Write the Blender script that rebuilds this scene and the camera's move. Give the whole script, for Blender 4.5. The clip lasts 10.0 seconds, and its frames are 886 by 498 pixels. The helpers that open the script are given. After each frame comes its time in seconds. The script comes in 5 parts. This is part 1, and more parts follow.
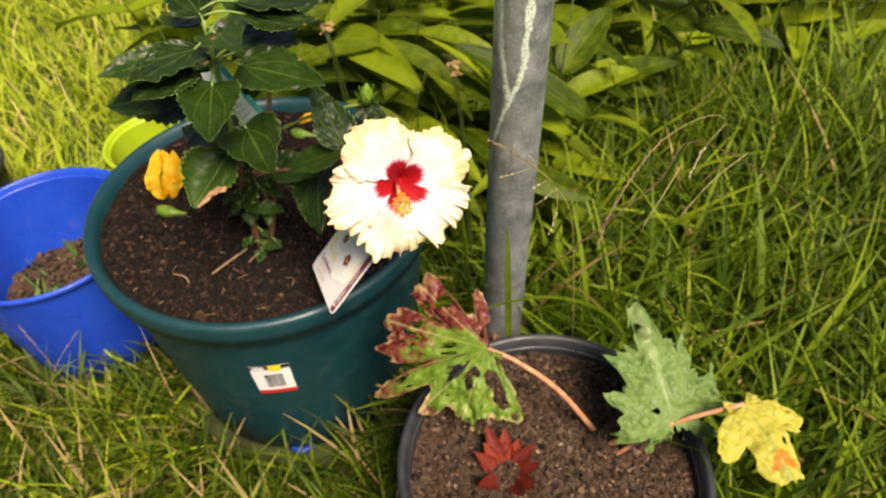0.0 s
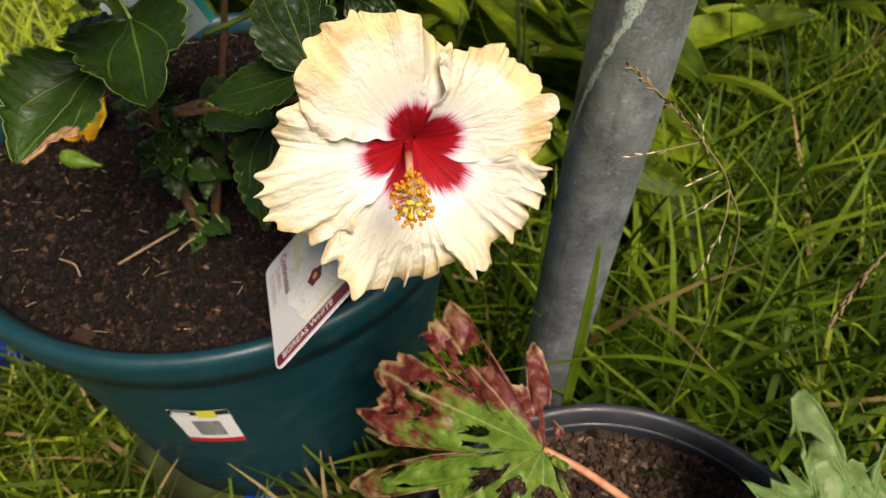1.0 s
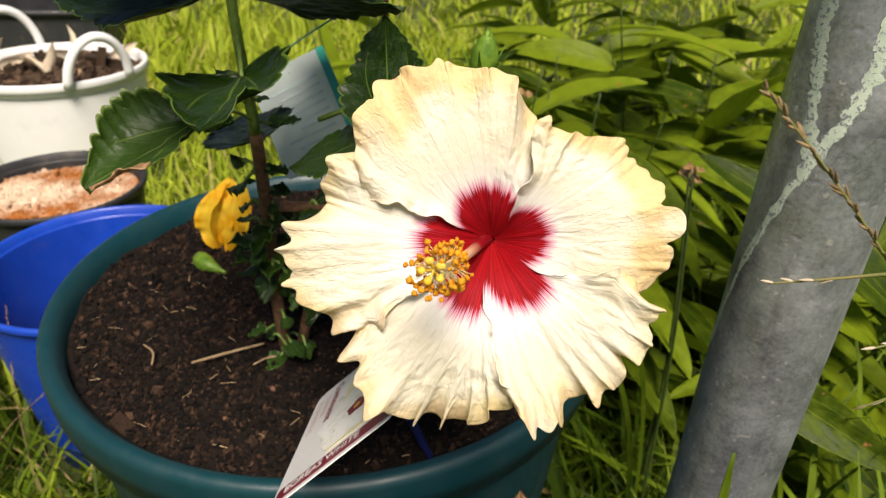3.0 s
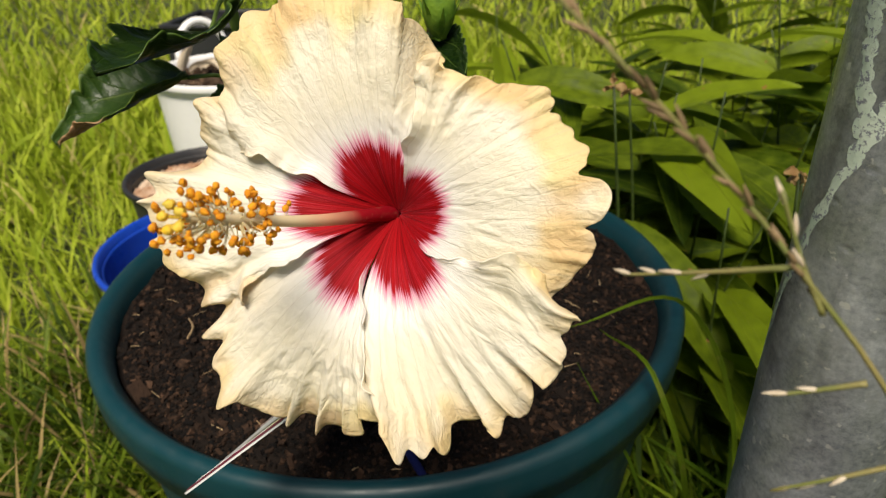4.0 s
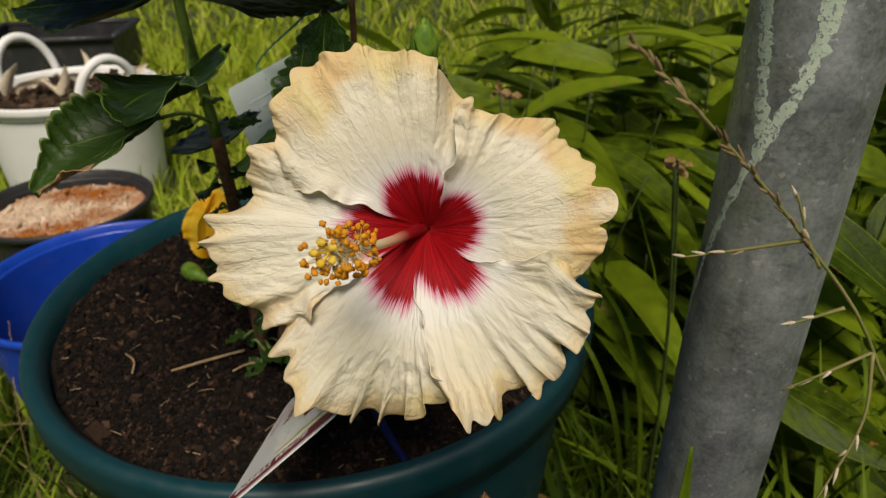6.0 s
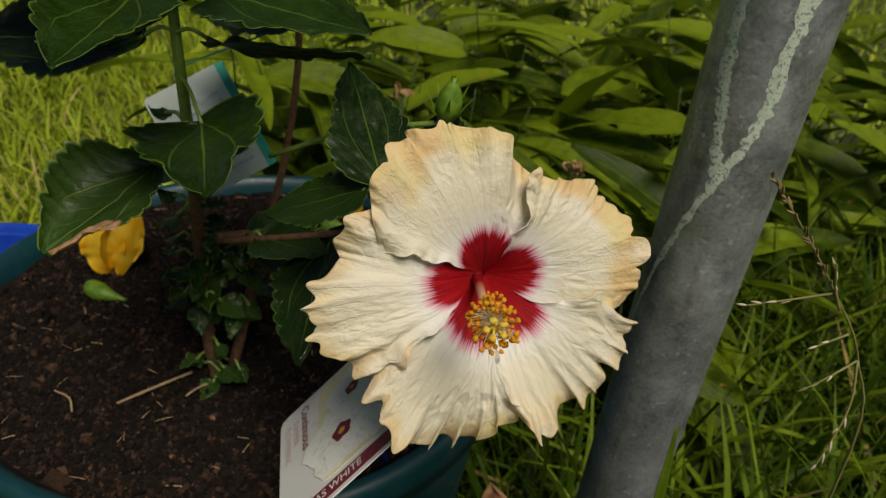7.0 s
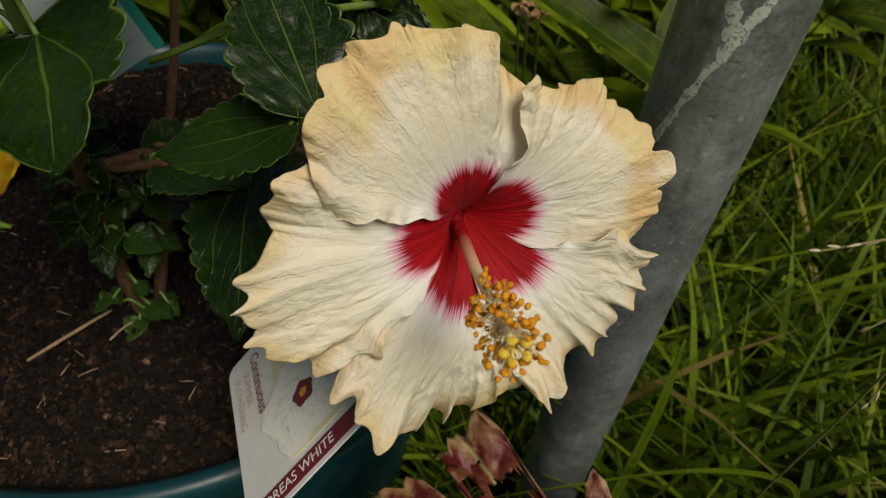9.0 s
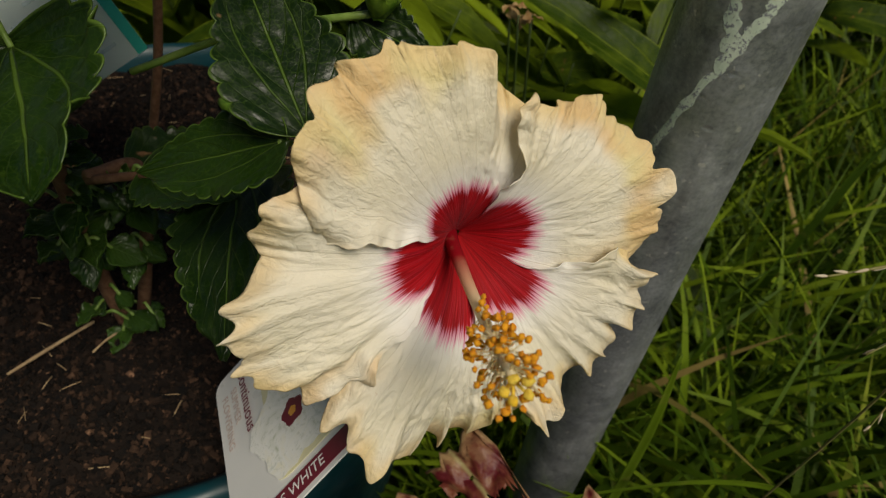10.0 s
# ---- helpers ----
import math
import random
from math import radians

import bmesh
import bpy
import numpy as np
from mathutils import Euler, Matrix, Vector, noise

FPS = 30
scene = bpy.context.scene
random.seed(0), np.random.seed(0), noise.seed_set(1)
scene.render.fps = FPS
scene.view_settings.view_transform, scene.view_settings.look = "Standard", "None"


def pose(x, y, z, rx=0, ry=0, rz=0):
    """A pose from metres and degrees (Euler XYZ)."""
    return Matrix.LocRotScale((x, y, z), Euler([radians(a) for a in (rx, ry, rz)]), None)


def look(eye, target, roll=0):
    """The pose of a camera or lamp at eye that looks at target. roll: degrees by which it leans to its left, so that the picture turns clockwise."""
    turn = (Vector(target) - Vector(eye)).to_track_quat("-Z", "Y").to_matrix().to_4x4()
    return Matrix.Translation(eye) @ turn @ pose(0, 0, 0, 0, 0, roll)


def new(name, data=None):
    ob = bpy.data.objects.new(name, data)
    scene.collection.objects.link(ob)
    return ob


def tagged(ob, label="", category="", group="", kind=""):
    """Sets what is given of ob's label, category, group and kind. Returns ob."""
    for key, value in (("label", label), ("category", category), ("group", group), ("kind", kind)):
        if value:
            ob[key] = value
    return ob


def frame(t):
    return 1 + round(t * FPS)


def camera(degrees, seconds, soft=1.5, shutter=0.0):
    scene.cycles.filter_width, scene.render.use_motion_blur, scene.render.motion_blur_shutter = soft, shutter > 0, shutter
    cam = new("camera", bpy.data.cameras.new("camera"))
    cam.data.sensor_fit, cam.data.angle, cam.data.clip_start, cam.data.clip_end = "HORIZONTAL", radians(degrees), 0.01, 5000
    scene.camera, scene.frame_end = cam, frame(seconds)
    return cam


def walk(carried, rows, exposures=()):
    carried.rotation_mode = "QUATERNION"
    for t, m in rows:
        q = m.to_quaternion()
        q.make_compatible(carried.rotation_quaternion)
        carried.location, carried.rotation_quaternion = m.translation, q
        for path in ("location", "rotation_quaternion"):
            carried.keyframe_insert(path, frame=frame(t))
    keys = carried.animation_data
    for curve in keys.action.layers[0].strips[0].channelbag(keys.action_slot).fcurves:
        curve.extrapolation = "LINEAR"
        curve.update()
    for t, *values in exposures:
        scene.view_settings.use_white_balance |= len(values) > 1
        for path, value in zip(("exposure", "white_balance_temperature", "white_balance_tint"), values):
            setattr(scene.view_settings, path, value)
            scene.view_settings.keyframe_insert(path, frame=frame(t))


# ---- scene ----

cam = camera(67.66, 10.0, soft=1.2)
cam.data.dof.use_dof = True
cam.data.dof.focus_distance = 0.24
cam.data.dof.aperture_fstop = 20.0
# seconds, place of the eye, Euler turn in degrees
ROWS = [
    (0.0, 0.0035, 0.0232, 1.0499, 43.76, 1.19, 0.25),
    (0.5, -0.0122, 0.1580, 0.9601, 41.54, 0.56, 3.27),
    (1.0, -0.0147, 0.2737, 0.8396, 40.83, -0.83, 5.55),
    (1.5, -0.0209, 0.3349, 0.7660, 53.20, -1.51, 9.69),
    (2.0, 0.0052, 0.3122, 0.7394, 56.10, -2.43, 13.50),
    (2.5, 0.0049, 0.2909, 0.7586, 58.93, -2.55, 17.07),
    (4.0, 0.0965, 0.3977, 0.7103, 61.61, 1.33, 40.42),
    (4.5, 0.0982, 0.4168, 0.7064, 61.52, 2.82, 42.01),
    (5.0, 0.0924, 0.4110, 0.7176, 61.59, 3.10, 42.54),
    (5.5, 0.0892, 0.3956, 0.7280, 61.79, 3.91, 41.50),
    (6.0, 0.0612, 0.3285, 0.7369, 61.17, 0.69, 25.99),
    (7.5, -0.0633, 0.2804, 0.8046, 55.32, -4.42, 7.21),
    (8.0, -0.0534, 0.2912, 0.8098, 46.56, -3.25, 2.71),
    (8.5, -0.0638, 0.3433, 0.7698, 44.35, -3.47, 1.70),
    (9.0, -0.0658, 0.3670, 0.7755, 44.14, -3.88, 2.01),
    (9.5, -0.0629, 0.3776, 0.7744, 44.10, -4.00, 1.44),
    (10.0, -0.0684, 0.3785, 0.7759, 43.84, -4.53, 1.20),
]
EXPOSURES = [(t, e, k, m) for t, e, k, m in ((0.0, 0.86, 7350, 20), (0.5, 0.60, 7150, 21), (1.0, 0.30, 6800, 19), (1.5, 0.34, 6750, 17), (2.5, 0.42, 6750, 17), (4.0, 0.12, 6650, 13), (5.0, -0.08, 6650, 13), (5.5, -0.16, 6650, 13), (6.0, -0.48, 6750, 12), (7.5, -0.66, 6750, 10), (8.5, -0.70, 6750, 10), (10.0, -0.68, 6750, 10))]
walk(cam, [(t, pose(x, y, z, rx, ry, rz)) for t, x, y, z, rx, ry, rz in ROWS], EXPOSURES)

# ---- light ----
world = bpy.data.worlds.new("sky")
scene.world = world
world.use_nodes = True
sky = world.node_tree.nodes.new("ShaderNodeTexSky")
sky.sky_type = "NISHITA"
sky.sun_disc = False
SUN_DIR = Vector((0.30, -0.46, 0.83)).normalized()
sky.sun_elevation = math.asin(SUN_DIR.z)
sky.sun_rotation = math.atan2(SUN_DIR.x, SUN_DIR.y)
sky.altitude = 100
sky_bg = world.node_tree.nodes["Background"]
sky_bg.inputs["Strength"].default_value = 0.042
world.node_tree.links.new(sky.outputs[0], sky_bg.inputs["Color"])
sun_data = bpy.data.lights.new("sun", "SUN")
sun_data.energy = 5.0
sun_data.angle = radians(26.0)
sun_data.color = (1.0, 0.93, 0.80)
sun = new("sun", sun_data)
sun.matrix_world = look(SUN_DIR * 20, (0, 0, 0))


# ---- materials ----
class Nodes:
    """A short hand for building a procedural material."""

    def __init__(self, name, rough=0.5, spec=0.5):
        self.m = bpy.data.materials.new(name)
        self.m.use_nodes = True
        self.t = self.m.node_tree
        self.b = self.t.nodes["Principled BSDF"]
        self.b.inputs["Roughness"].default_value = rough
        self.b.inputs["Specular IOR Level"].default_value = spec

    def node(self, kind):
        return self.t.nodes.new(kind)

    def put(self, v, sock):
        if isinstance(v, bpy.types.NodeSocket):
            self.t.links.new(v, sock)
        elif isinstance(v, (tuple, list)) and len(v) == 3 and sock.type == "RGBA":
            sock.default_value = (*v, 1)
        else:
            sock.default_value = v

    def set(self, key, v):
        self.put(v, self.b.inputs[key])
        return self

    def coord(self, which="Object"):
        return self.node("ShaderNodeTexCoord").outputs[which]

    def scaled(self, v, s):
        n = self.node("ShaderNodeVectorMath")
        n.operation = "MULTIPLY"
        self.put(v, n.inputs[0])
        self.put(s, n.inputs[1])
        return n.outputs[0]

    def noise(self, scale, v=None, detail=4.0, rough=0.55, out=0, warp=0.0):
        n = self.node("ShaderNodeTexNoise")
        self.put(v if v is not None else self.coord(), n.inputs["Vector"])
        n.inputs["Scale"].default_value = scale
        n.inputs["Detail"].default_value = detail
        n.inputs["Roughness"].default_value = rough
        n.inputs["Distortion"].default_value = warp
        return n.outputs[out]

    def voronoi(self, scale, v=None, feature="F1", out="Distance"):
        n = self.node("ShaderNodeTexVoronoi")
        n.feature = feature
        self.put(v if v is not None else self.coord(), n.inputs["Vector"])
        n.inputs["Scale"].default_value = scale
        return n.outputs[out]

    def math(self, op, a, b=0.0, c=0.0):
        n = self.node("ShaderNodeMath")
        n.operation = op
        for i, v in enumerate((a, b, c)):
            self.put(v, n.inputs[i])
        return n.outputs[0]

    def fade(self, v, lo, hi, a=0.0, b=1.0):
        n = self.node("ShaderNodeMapRange")
        n.interpolation_type = "SMOOTHSTEP"
        for i, w in enumerate((v, lo, hi, a, b)):
            self.put(w, n.inputs[i])
        return n.outputs[0]

    def mix(self, f, a, b, blend="MIX"):
        n = self.node("ShaderNodeMix")
        n.data_type, n.blend_type = "RGBA", blend
        self.put(f, n.inputs[0])
        self.put(a, n.inputs[6])
        self.put(b, n.inputs[7])
        return n.outputs[2]

    def ramp(self, f, stops):
        n = self.node("ShaderNodeValToRGB")
        self.put(f, n.inputs[0])
        e = n.color_ramp.elements
        while len(e) < len(stops):
            e.new(0.5)
        for el, (p, c) in zip(e, stops):
            el.position, el.color = p, (*c, 1)
        return n.outputs[0]

    def bump(self, h, strength=0.3, dist=0.002):
        n = self.node("ShaderNodeBump")
        n.inputs["Strength"].default_value = strength
        n.inputs["Distance"].default_value = dist
        self.put(h, n.inputs["Height"])
        self.t.links.new(n.outputs[0], self.b.inputs["Normal"])
        return self

    def glow_through(self, colour, share):
        """Thin tissue: part of the light passes through."""
        tr = self.node("ShaderNodeBsdfTranslucent")
        self.put(colour, tr.inputs["Color"])
        mx = self.node("ShaderNodeMixShader")
        mx.inputs[0].default_value = share
        self.t.links.new(self.b.outputs[0], mx.inputs[1])
        self.t.links.new(tr.outputs[0], mx.inputs[2])
        self.t.links.new(mx.outputs[0], self.t.nodes["Material Output"].inputs["Surface"])
        return self


def split_uv(n):
    s = n.node("ShaderNodeSeparateXYZ")
    n.put(n.coord("UV"), s.inputs[0])
    return s.outputs[0], s.outputs[1]


def mat_petal():
    n = Nodes("petal_cream", 0.6, 0.2)
    u, v = split_uv(n)          # across 0..1, distance from the throat / 0.08 m
    uv = n.coord("UV")
    spikes = n.noise(1.0, n.scaled(uv, (95.0, 0.9, 0.0)), 2, 0.5)
    fine = n.noise(1.0, n.scaled(uv, (30.0, 1.2, 0.0)), 3, 0.6)
    veins = n.noise(1.0, n.scaled(uv, (24.0, 1.6, 0.0)), 4, 0.6, warp=0.5)
    cloud = n.noise(38.0, None, 2)
    big = n.noise(24.0, None, 2)
    side = n.math("ABSOLUTE", n.math("MULTIPLY_ADD", u, 2.0, -1.0))
    lobe = n.math("MULTIPLY", n.math("POWER", side, 2.4), 0.15)
    edge = n.math("ADD", n.math("ADD", v, lobe), n.math("ADD", n.math("MULTIPLY", n.math("SUBTRACT", fine, 0.5), 0.10), n.math("MULTIPLY", n.math("SUBTRACT", spikes, 0.5), 0.13)))
    # fine branching veins: thin lines that fan out from the throat
    bent = n.math("ADD", u, n.math("MULTIPLY", n.math("SUBTRACT", n.noise(1.0, n.scaled(uv, (5.0, 3.5, 0.0)), 3), 0.5), 0.05))
    line = n.fade(n.math("ABSOLUTE", n.math("SUBTRACT", n.math("FRACT", n.math("MULTIPLY", bent, 13.0)), 0.5)), 0.0, 0.055, 1.0, 0.0)
    twig = n.fade(n.math("ABSOLUTE", n.math("SUBTRACT", n.math("FRACT", n.math("MULTIPLY", n.math("ADD", bent, n.math("MULTIPLY", v, 0.03)), 29.0)), 0.5)), 0.0, 0.07, 1.0, 0.0)
    net = n.math("MAXIMUM", line, n.math("MULTIPLY", twig, n.fade(v, 0.5, 0.75, 0.0, 0.55)))
    cream = n.mix(n.fade(cloud, 0.35, 0.65), (0.87, 0.83, 0.70), (0.86, 0.81, 0.64))
    cream = n.mix(n.fade(v, 0.35, 0.54), (0.90, 0.89, 0.85), cream)
    peach = n.mix(n.fade(cloud, 0.42, 0.62), (0.80, 0.55, 0.23), (0.84, 0.74, 0.36))
    reach = n.node("ShaderNodeAttribute")
    reach.attribute_name = "margin"     # 0 at the throat, 1 at the petal's own edge
    rim = n.math("ADD", reach.outputs["Fac"], n.math("MULTIPLY", n.math("SUBTRACT", big, 0.5), 1.5))
    col = n.mix(n.math("MULTIPLY", n.fade(rim, 0.82, 1.10), 0.85), cream, peach)
    col = n.mix(n.math("MULTIPLY", n.fade(reach.outputs["Fac"], 0.84, 0.99), n.fade(cloud, 0.36, 0.56, 0.15, 0.65)), col, (0.83, 0.64, 0.32))
    wash = n.fade(n.math("SUBTRACT", n.math("MULTIPLY_ADD", n.math("SUBTRACT", big, 0.5), 0.9, 1.0), u), 0.64, 0.98)
    col = n.mix(n.math("MULTIPLY", n.math("MULTIPLY", wash, n.fade(v, 0.45, 0.75)), 0.42), col, (0.80, 0.58, 0.28))
    col = n.mix(n.math("MULTIPLY", net, 0.24), col, (0.56, 0.50, 0.36))
    speck = n.fade(n.noise(750.0, None, 1), 0.74, 0.79, 0.0, 0.35)
    col = n.mix(n.math("MULTIPLY", speck, n.fade(v, 0.45, 0.8)), col, (0.55, 0.33, 0.22))
    col = n.mix(n.fade(edge, 0.33, 0.405, 0.85, 0.0), col, (0.74, 0.20, 0.36))
    red = n.mix(n.fade(veins, 0.35, 0.65), (0.26, 0.0010, 0.0035), (0.46, 0.004, 0.009))
    red = n.mix(n.math("MULTIPLY", n.fade(spikes, 0.5, 0.62), n.fade(v, 0.13, 0.24, 0.0, 0.6)), red, (0.52, 0.022, 0.045))
    eye = n.fade(edge, 0.312, 0.348, 1.0, 0.0)
    col = n.mix(eye, col, red)
    n.set("Base Color", col)
    n.set("Sheen Weight", n.math("MULTIPLY", eye, 0.07))
    n.set("Sheen Roughness", 0.35)
    n.set("Sheen Tint", (1.0, 0.55, 0.68))
    crepe = n.noise(1.0, n.scaled(uv, (40.0, 16.0, 0.0)), 4, 0.62, warp=1.4)
    pucker = n.noise(150.0, None, 3, 0.55, warp=1.0)
    crinkle = n.math("MULTIPLY", n.math("ADD", crepe, n.math("MULTIPLY", pucker, 1.1)), n.fade(v, 0.35, 0.85, 0.25, 1.0))
    h = n.math("SUBTRACT", n.math("ADD", n.math("MULTIPLY", fine, 0.3), n.math("ADD", n.math("MULTIPLY", n.noise(520.0, None, 3), 0.16), crinkle)), n.math("MULTIPLY", net, 0.12))
    n.bump(h, 0.52, 0.0018)
    n.glow_through(n.mix(0.8, col, (1.0, 0.90, 0.66), "MULTIPLY"), 0.27)
    return n.m


def mat_column():
    n = Nodes("style_column", 0.5, 0.15)
    u, v = split_uv(n)
    c = n.ramp(v, [(0.0, (0.20, 0.002, 0.008)), (0.24, (0.34, 0.008, 0.016)), (0.42, (0.74, 0.40, 0.25)), (0.58, (0.84, 0.70, 0.44)), (1.0, (0.88, 0.80, 0.54))])
    n.set("Base Color", n.mix(n.fade(n.noise(400), 0.5, 0.8, 0, 0.12), c, (0.75, 0.5, 0.3)))
    n.glow_through(c, 0.25)
    return n.m


def mat_simple(name, a, b, scale=60.0, rough=0.5, bump=0.2, dist=0.001, spec=0.5, share=0.0):
    n = Nodes(name, rough, spec)
    c = n.mix(n.fade(n.noise(scale, None, 5), 0.35, 0.65), a, b)
    n.set("Base Color", c)
    n.set("Roughness", n.fade(n.noise(scale * 2.3, None, 3), 0.3, 0.7, rough - 0.08, rough + 0.1))
    n.bump(n.noise(scale * 6, None, 4), bump, dist)
    if share:
        n.glow_through(c, share)
    return n.m


def mat_leaf(name, dark, light, vein, rough=0.40, share=0.2, spots=(0.30, 0.16, 0.07), spot_at=0.69, gloss=0.35, scorch=None):
    """Leaf blade: UV runs across 0..1 and from base to tip 0..1."""
    n = Nodes(name, rough, gloss)
    u, v = split_uv(n)
    mid = n.math("ABSOLUTE", n.math("MULTIPLY_ADD", u, 2.0, -1.0))
    slant = n.math("SUBTRACT", n.math("MULTIPLY", v, 7.0), n.math("MULTIPLY", mid, 3.2))
    wob = n.math("ADD", slant, n.math("MULTIPLY", n.noise(40.0), 0.35))
    tri = n.math("ABSOLUTE", n.math("SUBTRACT", n.math("FRACT", wob), 0.5))
    side_vein = n.fade(tri, 0.0, 0.05, 1.0, 0.0)
    fork = n.math("ABSOLUTE", n.math("SUBTRACT", mid, n.math("MULTIPLY", v, n.math("MULTIPLY_ADD", v, -0.55, 1.35))))
    fork_vein = n.math("MULTIPLY", n.fade(fork, 0.008, 0.03, 1.0, 0.0), n.fade(v, 0.55, 0.75, 1.0, 0.0))
    mid_vein = n.fade(mid, 0.012, 0.035, 1.0, 0.0)
    veins = n.math("MAXIMUM", n.math("MAXIMUM", n.math("MULTIPLY", side_vein, 0.32), n.math("MULTIPLY", fork_vein, 0.7)), mid_vein)
    blotch = n.noise(55.0, None, 4)
    oi = n.node("ShaderNodeObjectInfo").outputs["Random"]
    isl = n.node("ShaderNodeNewGeometry").outputs["Random Per Island"]
    r = n.math("FRACT", n.math("ADD", oi, isl))
    base = n.mix(n.fade(n.math("ADD", n.math("MULTIPLY", blotch, 0.6), n.math("MULTIPLY", r, 0.5)), 0.25, 0.85), dark, light)
    net = n.fade(n.voronoi(430.0, None, "DISTANCE_TO_EDGE"), 0.0, 0.06, 0.25, 0.0)
    base = n.mix(n.math("MAXIMUM", n.math("MULTIPLY", veins, 0.75), net), base, vein)
    rim = n.fade(mid, 0.955, 0.995)
    base = n.mix(n.math("MULTIPLY", rim, 0.8), base, vein)
    if spots:
        base = n.mix(n.fade(n.noise(34.0, None, 3, 0.6), spot_at, spot_at + 0.03), base, spots)
    if scorch:              # one dead patch round this place on the blade
        du, dv = n.math("MULTIPLY", n.math("SUBTRACT", u, scorch[0]), 0.8), n.math("SUBTRACT", v, scorch[1])
        far = n.math("SQRT", n.math("ADD", n.math("MULTIPLY", du, du), n.math("MULTIPLY", dv, dv)))
        far = n.math("ADD", far, n.math("MULTIPLY", n.math("SUBTRACT", n.noise(120.0, None, 3), 0.5), 0.12))
        dead = n.mix(n.fade(n.noise(300.0, None, 3), 0.35, 0.65), spots, (0.56, 0.34, 0.19))
        base = n.mix(n.fade(far, scorch[2], scorch[2] + 0.03, 1.0, 0.0), base, dead)
    n.set("Base Color", base)
    n.set("Roughness", n.fade(blotch, 0.3, 0.7, rough - 0.06, rough + 0.12))
    h = n.math("SUBTRACT", n.math("ADD", n.math("MULTIPLY", n.noise(160.0, None, 3), 0.6), n.math("MULTIPLY", tri, 0.22)), n.math("MULTIPLY", veins, 0.5))
    n.bump(h, 0.8, 0.0015)
    n.glow_through(n.mix(0.32, base, (0.26, 0.40, 0.03)), share)
    return n.m


def mat_grass(name, cols, dry, dry_share, share=0.3):
    n = Nodes(name, 0.55, 0.15)
    r = n.node("ShaderNodeNewGeometry").outputs["Random Per Island"]
    c = n.ramp(r, [(i / (len(cols) - 1) * (1 - dry_share), k) for i, k in enumerate(cols)] + [(1 - dry_share + 0.02, dry), (1.0, tuple(x * 1.2 for x in dry))])
    c = n.mix(n.fade(n.noise(14.0, None, 3), 0.4, 0.75, 0.0, 0.45), c, tuple(x * 0.55 for x in cols[0]))
    c = n.mix(n.fade(n.noise(90.0, None, 2), 0.58, 0.8, 0.0, 0.25), c, dry)
    n.set("Base Color", c)
    n.bump(n.noise(1.0, n.scaled(n.coord(), (500.0, 500.0, 20.0)), 2), 0.2, 0.0006)
    n.glow_through(c, share)
    return n.m


def mat_plastic(name, a, b, rough=0.35, dirt=(0.16, 0.12, 0.08), dirty=0.12):
    n = Nodes(name, rough, 0.5)
    c = n.mix(n.fade(n.noise(9.0, None, 4), 0.35, 0.7), a, b)
    c = n.mix(n.fade(n.noise(26.0, None, 6, 0.65), 0.56, 0.74, 0.0, dirty * 2.5), c, dirt)
    c = n.mix(n.fade(n.noise(420.0, None, 2), 0.70, 0.78, 0.0, 0.35), c, tuple(min(1.0, x * 1.6 + 0.06) for x in a))
    n.set("Base Color", c)
    n.set("Roughness", n.fade(n.noise(38.0, None, 5), 0.3, 0.7, rough - 0.08, rough + 0.16))
    n.bump(n.noise(240.0, None, 3), 0.12, 0.0006)
    return n.m


def mat_galvanised():
    n = Nodes("galvanised_steel", 0.5, 0.5)
    sp = n.voronoi(120.0, n.scaled(n.coord(), (1.0, 1.0, 0.55)), "F1", "Color")
    g = n.node("ShaderNodeSeparateColor")
    n.put(sp, g.inputs[0])
    mott = n.noise(38.0, None, 6, 0.65)
    blot = n.noise(13.0, None, 4)
    f = n.math("ADD", n.math("MULTIPLY", g.outputs[0], 0.05), n.math("ADD", n.math("MULTIPLY", mott, 0.32), n.math("ADD", n.math("MULTIPLY", n.noise(420.0, None, 4, 0.7), 0.45), n.math("MULTIPLY", blot, 0.28))))
    c = n.ramp(f, [(0.38, (0.20, 0.22, 0.245)), (0.53, (0.40, 0.425, 0.455)), (0.66, (0.55, 0.575, 0.60)), (0.80, (0.74, 0.75, 0.76))])
    streak = n.noise(1.0, n.scaled(n.coord(), (90.0, 90.0, 7.0)), 4)
    c = n.mix(n.fade(streak, 0.52, 0.75, 0.0, 0.35), c, (0.10, 0.104, 0.110))
    c = n.mix(n.fade(n.noise(170.0, None, 3), 0.64, 0.70, 0.0, 0.8), c, (0.72, 0.72, 0.70))
    c = n.mix(n.fade(n.noise(62.0, None, 3, 0.5), 0.62, 0.68, 0.0, 0.45), c, (0.48, 0.49, 0.51))
    c = n.mix(n.fade(n.noise(21.0, None, 4, 0.6), 0.50, 0.66, 0.0, 0.5), c, (0.10, 0.11, 0.125))
    n.set("Base Color", c)
    n.set("Metallic", 0.75)
    n.set("Roughness", n.fade(mott, 0.3, 0.7, 0.34, 0.56))
    dent = n.fade(n.voronoi(46.0, n.scaled(n.coord(), (1.0, 1.0, 1.6))), 0.02, 0.16)
    n.bump(n.math("ADD", n.math("ADD", mott, n.math("MULTIPLY", g.outputs[0], 0.3)), n.math("MULTIPLY", dent, 0.5)), 0.35, 0.0014)
    return n.m


